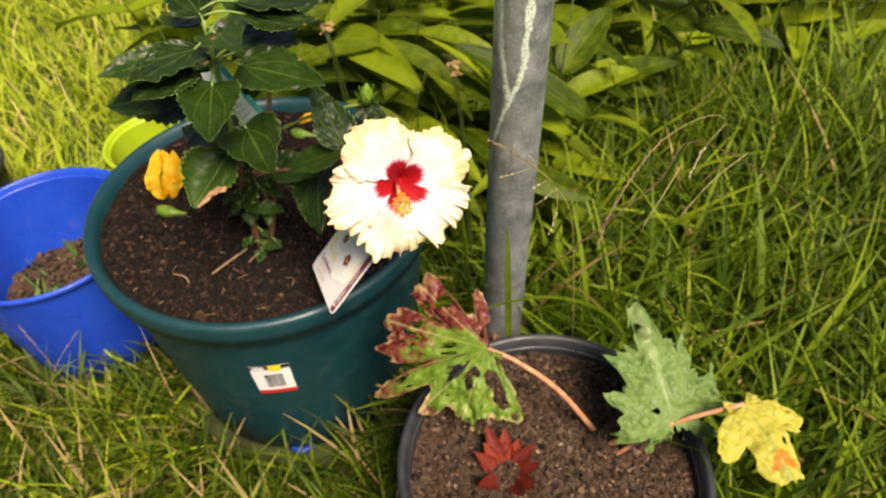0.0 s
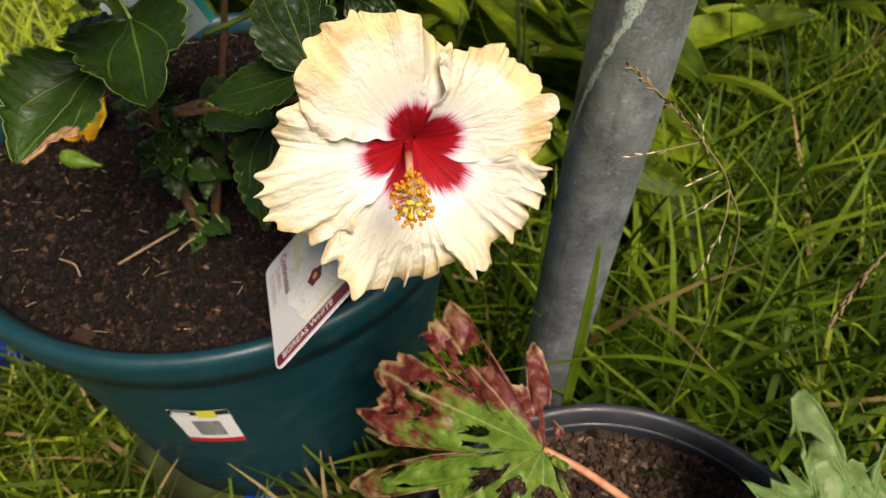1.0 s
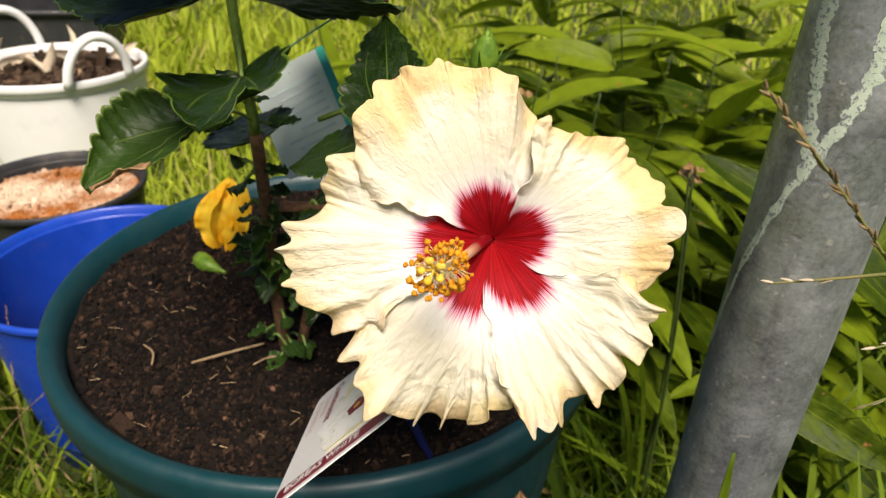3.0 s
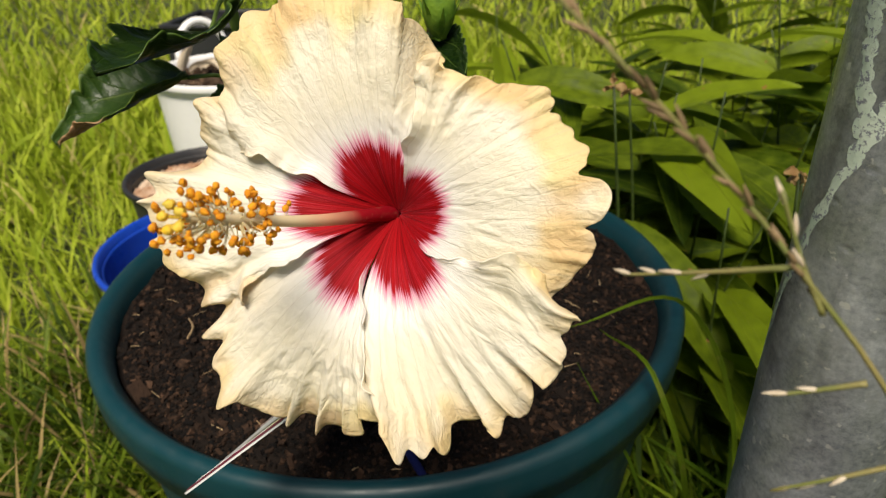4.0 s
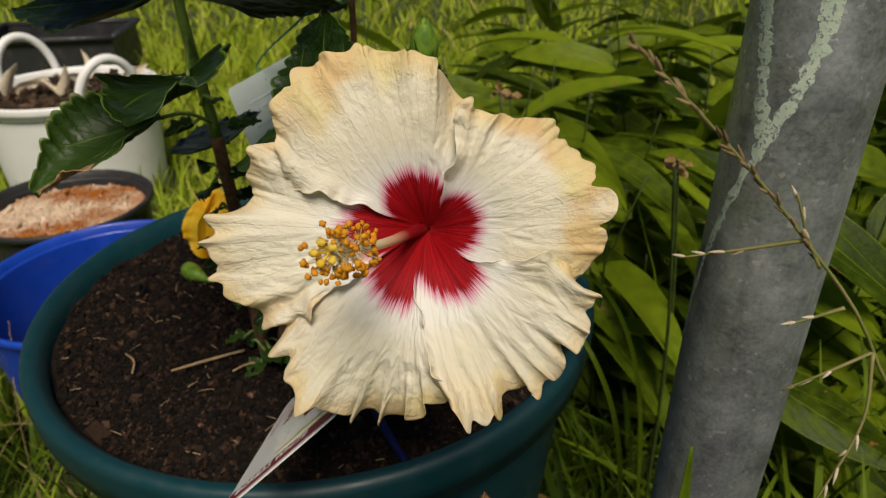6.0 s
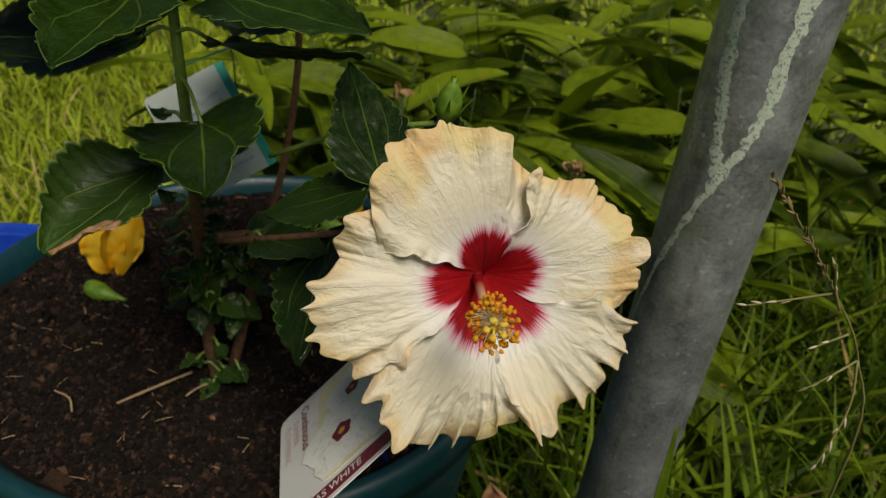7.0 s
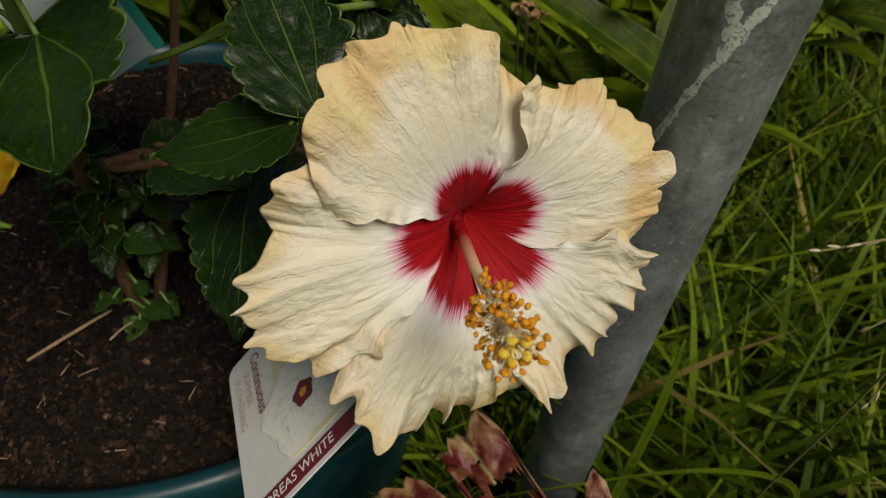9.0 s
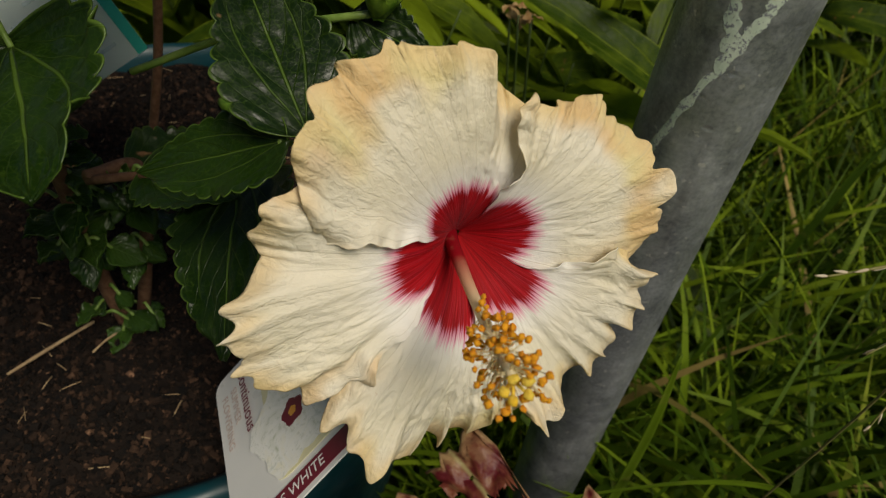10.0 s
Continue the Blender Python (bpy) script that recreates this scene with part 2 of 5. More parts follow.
def mat_drip():
    n = Nodes("pale_green_paint", 0.6, 0.4)
    wear = n.noise(420.0, None, 5, 0.75)
    c = n.mix(n.fade(n.noise(80.0, None, 3), 0.3, 0.7), (0.56, 0.64, 0.52), (0.44, 0.54, 0.42))
    c = n.mix(n.fade(wear, 0.53, 0.585), c, (0.20, 0.215, 0.23))
    n.set("Base Color", c)
    n.bump(wear, 0.5, 0.0006)
    return n.m


def mat_soil(name, a, b, c3):
    n = Nodes(name, 0.9, 0.2)
    r = n.node("ShaderNodeNewGeometry").outputs["Random Per Island"]
    f = n.math("ADD", n.math("MULTIPLY", r, 0.75), n.math("MULTIPLY", n.noise(140.0, None, 5), 0.4))
    col = n.ramp(f, [(0.26, a), (0.66, b), (0.88, tuple(x * 0.42 for x in c3)), (0.98, c3), (1.0, tuple(min(0.6, x * 2.6) for x in c3))])
    n.set("Base Color", col)
    n.bump(n.noise(420.0, None, 5), 0.7, 0.002)
    return n.m


def mat_ragged():
    """Chewed green leaf with dark red blotches and brown margins (UV v: 0 at the stalk, 1 at the margin)."""
    n = Nodes("blotched_leaf", 0.5, 0.4)
    u, v = split_uv(n)
    big = n.noise(24.0, None, 4, 0.6)
    small = n.noise(110.0, None, 4)
    green = n.mix(n.fade(small, 0.3, 0.7), (0.085, 0.165, 0.012), (0.165, 0.265, 0.030))
    red = n.mix(n.fade(small, 0.35, 0.65), (0.115, 0.010, 0.014), (0.19, 0.055, 0.028))
    red = n.mix(n.fade(n.noise(60.0, None, 3), 0.57, 0.67, 0.0, 0.6), red, (0.27, 0.14, 0.07))
    f = n.math("ADD", n.math("MULTIPLY", v, 0.38), n.math("ADD", n.math("MULTIPLY", big, 0.75), n.math("MULTIPLY", n.math("SUBTRACT", 0.47, u), 0.9)))
    c = n.mix(n.fade(f, 0.60, 0.69), green, red)
    c = n.mix(n.fade(n.math("ADD", v, n.math("MULTIPLY", small, 0.3)), 1.06, 1.18), c, (0.40, 0.26, 0.12))
    ray = n.fade(n.math("ABSOLUTE", n.math("SUBTRACT", n.math("FRACT", n.math("MULTIPLY", u, 11.0)), 0.5)), 0.0, 0.05, 0.7, 0.0)
    c = n.mix(ray, c, (0.42, 0.38, 0.16))
    n.set("Base Color", c)
    n.bump(n.math("ADD", big, n.math("MULTIPLY", small, 0.5)), 0.6, 0.003)
    n.glow_through(c, 0.25)
    return n.m


M_PETAL, M_COLUMN = mat_petal(), mat_column()
M_ANTHER = mat_simple("pollen_orange", (0.74, 0.27, 0.005), (0.88, 0.42, 0.016), 300, 0.8, 0.5, share=0.25)
M_STIGMA = mat_simple("stigma_yellow", (0.92, 0.60, 0.03), (0.92, 0.70, 0.10), 300, 0.8, 0.5, share=0.3)
M_FILAMENT = mat_simple("filament_white", (0.90, 0.80, 0.48), (0.93, 0.86, 0.60), 300, 0.5, 0.1, share=0.5)
M_LEAF = mat_leaf("hibiscus_leaf", (0.0045, 0.016, 0.0015), (0.017, 0.044, 0.0035), (0.085, 0.15, 0.02), 0.34, 0.20, gloss=0.36)
M_LEAF_BROWN = mat_leaf("hibiscus_leaf_scorched", (0.015, 0.042, 0.006), (0.034, 0.080, 0.010), (0.14, 0.21, 0.03), spots=(0.36, 0.20, 0.09), spot_at=0.64, scorch=(0.14, 0.78, 0.19))
M_CURLY = mat_leaf("curled_leaf", (0.009, 0.030, 0.003), (0.030, 0.072, 0.008), (0.08, 0.15, 0.02), 0.30)
M_STEM = mat_simple("brown_stem", (0.10, 0.042, 0.018), (0.17, 0.085, 0.045), 220, 0.7, 0.6)
M_GREEN_STEM = mat_simple("green_stem", (0.11, 0.19, 0.03), (0.17, 0.26, 0.05), 160, 0.45, 0.2)
M_BUD = mat_simple("bud_green", (0.09, 0.20, 0.015), (0.19, 0.33, 0.03), 160, 0.45, 0.3, share=0.2)
M_TEAL = mat_plastic("teal_plastic", (0.0030, 0.037, 0.046), (0.0026, 0.030, 0.038), 0.40, dirty=0.04)
M_GREY = mat_plastic("grey_plastic", (0.026, 0.029, 0.034), (0.019, 0.021, 0.025), 0.42)
M_BLUE = mat_plastic("blue_plastic", (0.008, 0.060, 0.46), (0.006, 0.045, 0.38), 0.33, dirty=0.06)
M_LIME = mat_plastic("lime_plastic", (0.30, 0.42, 0.015), (0.26, 0.37, 0.012), 0.4, dirty=0.05)
M_WHITE = mat_plastic("white_plastic", (0.86, 0.86, 0.84), (0.82, 0.82, 0.80), 0.4, dirty=0.03)
M_BLACK = mat_plastic("black_plastic", (0.020, 0.021, 0.023), (0.028, 0.029, 0.031), 0.5)
M_STEEL, M_DRIP = mat_galvanised(), mat_drip()
M_SOIL = mat_soil("potting_mix", (0.0026, 0.002, 0.0016), (0.0095, 0.0058, 0.0038), (0.085, 0.046, 0.027))
M_SOIL_DRY = mat_soil("dry_potting_mix", (0.016, 0.010, 0.006), (0.060, 0.037, 0.023), (0.20, 0.13, 0.08))
M_STRAW = mat_simple("straw", (0.26, 0.17, 0.085), (0.38, 0.27, 0.14), 130, 0.7, 0.4)
M_SEED = mat_simple("seed_husk", (0.56, 0.45, 0.30), (0.76, 0.66, 0.50), 260, 0.7, 0.4, share=0.2)
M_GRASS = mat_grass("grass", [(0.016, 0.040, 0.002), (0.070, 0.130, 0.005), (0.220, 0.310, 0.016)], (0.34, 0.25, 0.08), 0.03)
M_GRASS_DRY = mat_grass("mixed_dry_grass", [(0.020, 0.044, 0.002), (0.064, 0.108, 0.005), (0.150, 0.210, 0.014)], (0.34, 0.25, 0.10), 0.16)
# lawn: brighter, yellower than the grass above; its sunlight is put into the colour
M_LAWN_SUNLIT = mat_grass("lawn", [(0.22, 0.31, 0.014), (0.36, 0.46, 0.028), (0.50, 0.57, 0.06)], (0.50, 0.42, 0.15), 0.07, 0.38)
M_BROAD = mat_leaf("broad_leaf", (0.018, 0.042, 0.002), (0.200, 0.275, 0.010), (0.20, 0.26, 0.016), 0.45, 0.34, spots=(0.34, 0.16, 0.05), spot_at=0.70, gloss=0.15)
M_RAGGED = mat_ragged()
M_KALE = mat_leaf("pale_lobed_leaf", (0.075, 0.150, 0.030), (0.145, 0.240, 0.060), (0.24, 0.33, 0.13), 0.5, 0.25, None)
M_YLEAF = mat_leaf("yellowing_leaf", (0.42, 0.40, 0.05), (0.62, 0.50, 0.07), (0.30, 0.34, 0.07), 0.5, 0.3, spots=(0.55, 0.20, 0.02), spot_at=0.6)
M_REDLEAF = mat_leaf("red_seedling_leaf", (0.11, 0.008, 0.006), (0.24, 0.025, 0.010), (0.17, 0.07, 0.03), 0.5, 0.25, None)
M_YELLOW = mat_simple("wilted_yellow_petal", (0.88, 0.46, 0.01), (0.92, 0.62, 0.04), 60, 0.5, 0.3, share=0.25)
M_CARD = mat_simple("label_card", (0.82, 0.82, 0.80), (0.79, 0.79, 0.78), 30, 0.35, 0.05, share=0.12)
M_GROUND = mat_simple("ground_earth", (0.022, 0.030, 0.006), (0.062, 0.082, 0.015), 7, 0.95, 0.8, 0.01)
# rusty orange; the pale second tone paints white glare on the mix
M_RUST = mat_simple("rusty_mix", (0.34, 0.11, 0.012), (0.66, 0.52, 0.38), 11, 0.45, 0.6, 0.004)


def plain(name, colour, rough=0.5, share=0.0):
    n = Nodes(name, rough)
    c = n.mix(n.fade(n.noise(90.0, None, 3), 0.3, 0.7, 0.0, 0.15), colour, tuple(x * 0.7 for x in colour))
    n.set("Base Color", c)
    if share:
        n.glow_through(c, share)
    return n.m


M_MAROON = plain("maroon_print", (0.17, 0.012, 0.035), 0.35)
M_PRINT_PALE = plain("pale_print", (0.62, 0.50, 0.46), 0.35)
M_PRINT_WHITE = plain("white_print", (0.80, 0.80, 0.78), 0.35)
M_PRINT_CREAM = plain("cream_print", (0.74, 0.70, 0.46), 0.35)
M_PRINT_RED = plain("red_print", (0.55, 0.02, 0.02), 0.35)
M_PRINT_BLACK = plain("black_print", (0.02, 0.02, 0.022), 0.35)
M_PRINT_YELLOW = plain("yellow_print", (0.72, 0.66, 0.04), 0.35)
M_PRINT_ORANGE = plain("orange_print", (0.75, 0.36, 0.06), 0.35)
M_PRINT_TEAL = plain("teal_print", (0.02, 0.33, 0.26), 0.35)
M_PRINT_AQUA = plain("pale_aqua_print", (0.80, 0.87, 0.85), 0.22, 0.6)
M_STAKE = plain("navy_stake", (0.012, 0.018, 0.10), 0.4)


# ---- mesh helpers ----
def quick_mesh(name, verts, faces, uv=None, smooth=True):
    """A mesh from an array of points and an array of quads (or triangles)."""
    verts, faces = np.asarray(verts, np.float32), np.asarray(faces, np.int32)
    me = bpy.data.meshes.new(name)
    me.vertices.add(len(verts))
    me.vertices.foreach_set("co", verts.ravel())
    k = faces.shape[1]
    me.loops.add(faces.size)
    me.loops.foreach_set("vertex_index", faces.ravel())
    me.polygons.add(len(faces))
    me.polygons.foreach_set("loop_start", np.arange(0, faces.size, k, dtype=np.int32))
    if uv is not None:
        layer = me.uv_layers.new(name="UVMap")
        layer.data.foreach_set("uv", np.asarray(uv, np.float32)[faces.ravel()].ravel())
    me.polygons.foreach_set("use_smooth", np.full(len(faces), smooth))
    me.update(calc_edges=True)
    me.validate()
    return me


def sheet(P, uv=None, keep=None):
    """Quads of a grid of points (rows, columns, 3); uv of the same shape; keep picks cells."""
    r, c = P.shape[:2]
    i = np.arange(r * c).reshape(r, c)
    q = np.stack([i[:-1, :-1], i[:-1, 1:], i[1:, 1:], i[1:, :-1]], -1)
    q = q[keep] if keep is not None else q.reshape(-1, 4)
    if uv is None:
        b, a = np.meshgrid(np.linspace(0, 1, c), np.linspace(0, 1, r))
        uv = np.stack([b, a], -1)
    return P.reshape(-1, 3), q, uv.reshape(-1, 2)


def tube_arrays(points, radii, sides=8, close=True):
    """A round tube along points with a radius at each."""
    pts = np.asarray(points, float)
    n = len(pts)
    radii = np.broadcast_to(np.asarray(radii, float), (n,))
    tan = np.gradient(pts, axis=0)
    tan /= np.linalg.norm(tan, axis=1)[:, None] + 1e-12
    ref = np.array([0.0, 0.0, 1.0]) if abs(tan[0][2]) < 0.9 else np.array([1.0, 0.0, 0.0])
    rings = []
    side = np.cross(tan[0], ref)
    for k in range(n):
        side = side - tan[k] * (side @ tan[k])
        side /= np.linalg.norm(side) + 1e-12
        up = np.cross(tan[k], side)
        a = np.linspace(0, 2 * np.pi, sides, endpoint=False)
        rings.append(pts[k] + radii[k] * (np.cos(a)[:, None] * side + np.sin(a)[:, None] * up))
    V = np.array(rings).reshape(-1, 3)
    i = np.arange(n * sides).reshape(n, sides)
    j = np.roll(i, -1, axis=1)
    Q = np.stack([i[:-1], j[:-1], j[1:], i[1:]], -1).reshape(-1, 4)
    uv = np.stack([np.tile(np.linspace(0, 1, sides), n), np.repeat(np.linspace(0, 1, n), sides)], -1)
    if close:
        V = np.vstack([V, pts[0], pts[-1]])
        uv = np.vstack([uv, [0.5, 0.0], [0.5, 1.0]])
        s, e = n * sides, n * sides + 1
        Q = np.vstack([Q, [[s, i[0, (k + 2) % sides], i[0, (k + 1) % sides], i[0, k]] for k in range(0, sides, 2)],
                       [[e, i[-1, k], i[-1, (k + 1) % sides], i[-1, (k + 2) % sides]] for k in range(0, sides, 2)]])
    return V, Q, uv


def bend(points, n=16):
    """A smooth curve through a few points."""
    p = np.asarray(points, float)
    k = len(p)
    if k == 2:
        return p[0] + np.linspace(0, 1, n)[:, None] * (p[1] - p[0])
    q = np.vstack([2 * p[0] - p[1], p, 2 * p[-1] - p[-2]])
    out = []
    for t in np.linspace(0, k - 1 - 1e-9, n):
        i, f = int(t), t - int(t)
        a, b, c, d = q[i:i + 4]
        out.append(0.5 * (2 * b + (c - a) * f + (2 * a - 5 * b + 4 * c - d) * f * f + (3 * b - a - 3 * c + d) * f ** 3))
    return np.array(out)


def joined(bits):
    V, Q, U, o = [], [], [], 0
    for v, q, u in bits:
        V.append(v), Q.append(np.asarray(q) + o), U.append(u)
        o += len(v)
    return np.vstack(V), np.vstack(Q), np.vstack(U)


def made(name, arrays, material, parent=None, label="", smooth=True):
    ob = new(name, quick_mesh(name, *arrays, smooth=smooth))
    ob.data.materials.append(material)
    if parent is not None:
        ob.parent = parent
        ob.matrix_parent_inverse = parent.matrix_world.inverted()
    if label:
        ob["label"] = label
    return ob


def part(name, bm, material, parent, label=""):
    me = bpy.data.meshes.new(name)
    bm.to_mesh(me)
    bm.free()
    me.materials.append(material)
    ob = new(name, me)
    ob.parent = parent
    ob.matrix_parent_inverse = parent.matrix_world.inverted()
    if label:
        ob["label"] = label
    return ob


def anchor(name, at, label, category, group=""):
    ob = new(name)
    ob.empty_display_size = 0.05
    ob.matrix_world = Matrix.Translation(at)
    bpy.context.view_layer.update()
    return tagged(ob, label, category, group)


def unit(v):
    v = np.asarray(v, float)
    return v / (np.linalg.norm(v) + 1e-12)


def wave(x, seed, octaves=3):
    """Smooth noise of one variable (array), about -1..1."""
    g = np.random.default_rng(seed)
    out = np.zeros_like(np.asarray(x, float))
    for k in range(octaves):
        tab = g.uniform(-1, 1, 257)
        t = np.asarray(x, float) * 2 ** k
        i = np.floor(t).astype(int) % 256
        f = t - np.floor(t)
        f = f * f * (3 - 2 * f)
        out = out + (tab[i] * (1 - f) + tab[i + 1] * f) / 1.7 ** k
    return out / 1.6


def field(x, y, seed, octaves=3):
    """Smooth noise of two variables (arrays), about -1..1."""
    g = np.random.default_rng(seed)
    out = np.zeros(np.broadcast(x, y).shape)
    for k in range(octaves):
        tab = g.uniform(-1, 1, (65, 65))
        a, b = np.asarray(x) * 2 ** k, np.asarray(y) * 2 ** k
        i, j = np.floor(a).astype(int) % 64, np.floor(b).astype(int) % 64
        f, h = a - np.floor(a), b - np.floor(b)
        f, h = f * f * (3 - 2 * f), h * h * (3 - 2 * h)
        out = out + ((tab[i, j] * (1 - f) + tab[i + 1, j] * f) * (1 - h) + (tab[i, j + 1] * (1 - f) + tab[i + 1, j + 1] * f) * h) / 1.8 ** k
    return out / 1.5


def turned(profile, sides=96):
    """A surface of revolution from (radius, height) pairs."""
    pr = np.asarray(profile, float)
    a = np.linspace(0, 2 * np.pi, sides + 1)
    P = np.stack([pr[:, 0][:, None] * np.cos(a), pr[:, 0][:, None] * np.sin(a), np.repeat(pr[:, 1][:, None], sides + 1, 1)], -1)
    return sheet(P)


def shifted(arrays, at):
    return arrays[0] + np.asarray(at, float), arrays[1], arrays[2]


# ---- ground ----
def build_ground():
    x = np.concatenate([np.linspace(-120, -5, 12), np.linspace(-4.5, 4.5, 73), np.linspace(5, 120, 12)])
    X, Y = np.meshgrid(x, x + 1.0)
    near = np.exp(-((X / 5) ** 2 + ((Y - 1) / 5) ** 2))
    Z = 0.02 * field(X * 1.7 + 40, Y * 1.7 + 40, 3) * near - 0.012
    ob = made("ground", sheet(np.stack([X, Y, Z], -1)), M_GROUND)
    tagged(ob, "dark earth under grass, flat garden ground", "ground", kind="structure")


build_ground()

# pots: centre, rim radius, rim height, base radius
TEAL_POT = (-0.278, 0.755, 0.252, 0.412, 0.200)
GREY_POT = (0.115, 0.378, 0.182, 0.325, 0.140)
BLUE_TUB = (-0.690, 0.815, 0.163, 0.285, 0.125)
LIME_POT = (-0.580, 1.080, 0.105, 0.270, 0.080)
BLACK_TUB = (-1.030, 1.000, 0.150, 0.250, 0.120)
WHITE_POT = (-1.550, 1.420, 0.220, 0.300, 0.190)
POLE = (0.0776, 0.6764, 0.0308)
FEET = [(k[0], k[1], k[4] + 0.012) for k in (TEAL_POT, GREY_POT, BLUE_TUB, LIME_POT, BLACK_TUB, WHITE_POT)] + [POLE]
ROUND = [TEAL_POT[:3], GREY_POT[:3], BLUE_TUB[:3], LIME_POT[:3], BLACK_TUB[:3], WHITE_POT[:3], POLE]


def pot_profiles(rim, top, base, lip, lip_h, wall, bottom=0.004):
    """Wall, and rolled lip, of a plant pot: two outlines from the outside to the inside."""
    under = rim - lip
    out = [(0.0, bottom), (base - 0.008, bottom), (base, bottom + 0.008)]
    for f in (0.2, 0.4, 0.6, 0.8, 0.97):
        out.append((base + (under - base) * f, bottom + 0.008 + (top - lip_h - bottom - 0.008) * f))
    inner = rim - lip - wall
    body = out + [(under, top - lip_h + 0.004), (inner, top - lip_h + 0.004), (inner, top - lip_h), (base - wall + (inner - base) * 0.5, top * 0.5), (base - wall, bottom + 0.01), (0.0, bottom + 0.01)]
    out = [(inner + 0.0005, top - lip_h), (under, top - lip_h - 0.0005), (rim - 0.0065, top - lip_h), (rim - 0.0046, top - lip_h + 0.002), (rim - 0.0034, top - lip_h * 0.70), (rim - 0.0010, top - lip_h * 0.66), (rim, top - lip_h * 0.42)]
    for a in (0, 25, 50, 75, 100, 130, 160):
        rr = lip * 0.45
        out.append((rim - rr + rr * math.cos(radians(a)), top - rr + rr * math.sin(radians(a))))
    out += [(inner + 0.002, top - 0.010), (inner + 0.0005, top - lip_h)]
    return body, out


def build_pot(name, spec, material, label, lip, lip_h, wall=0.004):
    x, y, rim, top, base = spec
    root = anchor(name, (x, y, 0), label, "plant pot")
    body, edge = pot_profiles(rim, top, base, lip, lip_h, wall)
    made("body", shifted(turned(body, 128), (x, y, 0)), material, root)
    made("rim", shifted(turned(edge, 128), (x, y, 0)), material, root)
    return root


def build_soil(name, spec, radius, level, material, label, count, size, seed, mound=0.008):
    """Potting mix: an uneven bed with loose bark chips on it."""
    x, y = spec[:2]
    g = np.random.default_rng(seed)
    r = np.linspace(0, 1, 46)[:, None] ** 0.8
    a = np.linspace(0, 2 * np.pi, 121)[None, :]
    X, Y = radius * r * np.cos(a), radius * r * np.sin(a)

    def height(px, py):
        rr = np.hypot(px, py) / radius
        return level + mound * (1 - rr ** 2) + 0.0045 * field(px * 26 + 30, py * 26 + 30, seed) + 0.0022 * field(px * 95 + 30, py * 95 + 30, seed + 1)

    root = anchor(name, (x, y, level), label, "soil")
    P = np.stack([X + x, Y + y, height(X, Y)], -1)
    made("bed", sheet(P), material, root)
    n = count
    rad, ang = radius * 0.985 * np.sqrt(g.random(n)), g.random(n) * 2 * np.pi
    cx, cy = rad * np.cos(ang), rad * np.sin(ang)
    s = size * np.exp(g.normal(0, 0.45, n))
    ell = np.stack([s * g.uniform(0.9, 2.0, n), s * g.uniform(0.5, 1.0, n), s * g.uniform(0.4, 0.9, n)], -1)
    corner = np.array([(i, j, k) for k in (-1, 1) for j in (-1, 1) for i in (-1, 1)], float)
    V = corner[None] * ell[:, None] * g.uniform(0.55, 1.15, (n, 8, 3))
    yaw, tip = g.random(n) * 6.28, g.normal(0, 0.7, n)
    c, sn, ct, st = np.cos(yaw)[:, None], np.sin(yaw)[:, None], np.cos(tip)[:, None], np.sin(tip)[:, None]
    vx, vy, vz = V[..., 0] * ct - V[..., 2] * st, V[..., 1], V[..., 0] * st + V[..., 2] * ct
    W = np.stack([vx * c - vy * sn + cx[:, None] + x, vx * sn + vy * c + cy[:, None] + y, vz + (height(cx, cy) + ell[:, 2] * 0.4)[:, None]], -1)
    f = np.array([(0, 2, 3, 1), (4, 5, 7, 6), (0, 1, 5, 4), (2, 6, 7, 3), (0, 4, 6, 2), (1, 3, 7, 5)])
    Q = (np.arange(n)[:, None, None] * 8 + f[None]).reshape(-1, 4)
    chips = made("bark_mulch", (W.reshape(-1, 3), Q, np.zeros((n * 8, 2))), material, root, smooth=False)
    chips["kind"] = "stuff"
    bits = []
    for k in range(count // 380):
        rr, an, yaw = radius * 0.95 * math.sqrt(g.random()), g.random() * 6.283, g.random() * 6.283
        px, py, half = rr * math.cos(an), rr * math.sin(an), g.uniform(0.002, 0.008)
        dx, dy = half * math.cos(yaw), half * math.sin(yaw)
        ends = [(x + px + f * dx, y + py + f * dy, float(height(np.array(px), np.array(py))) + 0.0015 + 0.0006 * (1 - f * f)) for f in (-1, 0, 1)]
        bits.append(tube_arrays(bend(ends, 4), g.uniform(0.0002, 0.0005), 4))
    if bits:
        made("fibre_litter", joined(bits), M_STRAW, root, "fine pale fibres in the mix")["kind"] = "stuff"
    return root, height


teal = build_pot("plant_pot", TEAL_POT, M_TEAL, "large round teal plastic plant pot with rolled rim", 0.016, 0.046)
build_soil("potting_soil", TEAL_POT, 0.2325, 0.3935, M_SOIL, "dark bark potting mix filling the teal pot", 46000, 0.00092, 11, 0.004)
build_pot("plant_pot", GREY_POT, M_GREY, "dark grey plastic plant pot on the grass", 0.011, 0.018)
build_soil("potting_soil", GREY_POT, 0.1685, 0.298, M_SOIL_DRY, "dry brown potting mix in the grey pot", 17000, 0.00125, 21, 0.004)
build_pot("plant_pot", BLUE_TUB, M_BLUE, "bright blue plastic tub with soil inside", 0.008, 0.016)
build_soil("potting_soil", BLUE_TUB, 0.128, 0.135, M_SOIL_DRY, "low dry soil inside the blue tub", 900, 0.003, 31, 0.01)
build_pot("plant_pot", LIME_POT, M_LIME, "lime green plastic plant pot behind the teal pot", 0.007, 0.014)
build_soil("potting_soil", LIME_POT, 0.092, 0.20, M_SOIL, "dark soil in the lime green pot", 300, 0.003, 41, 0.006)
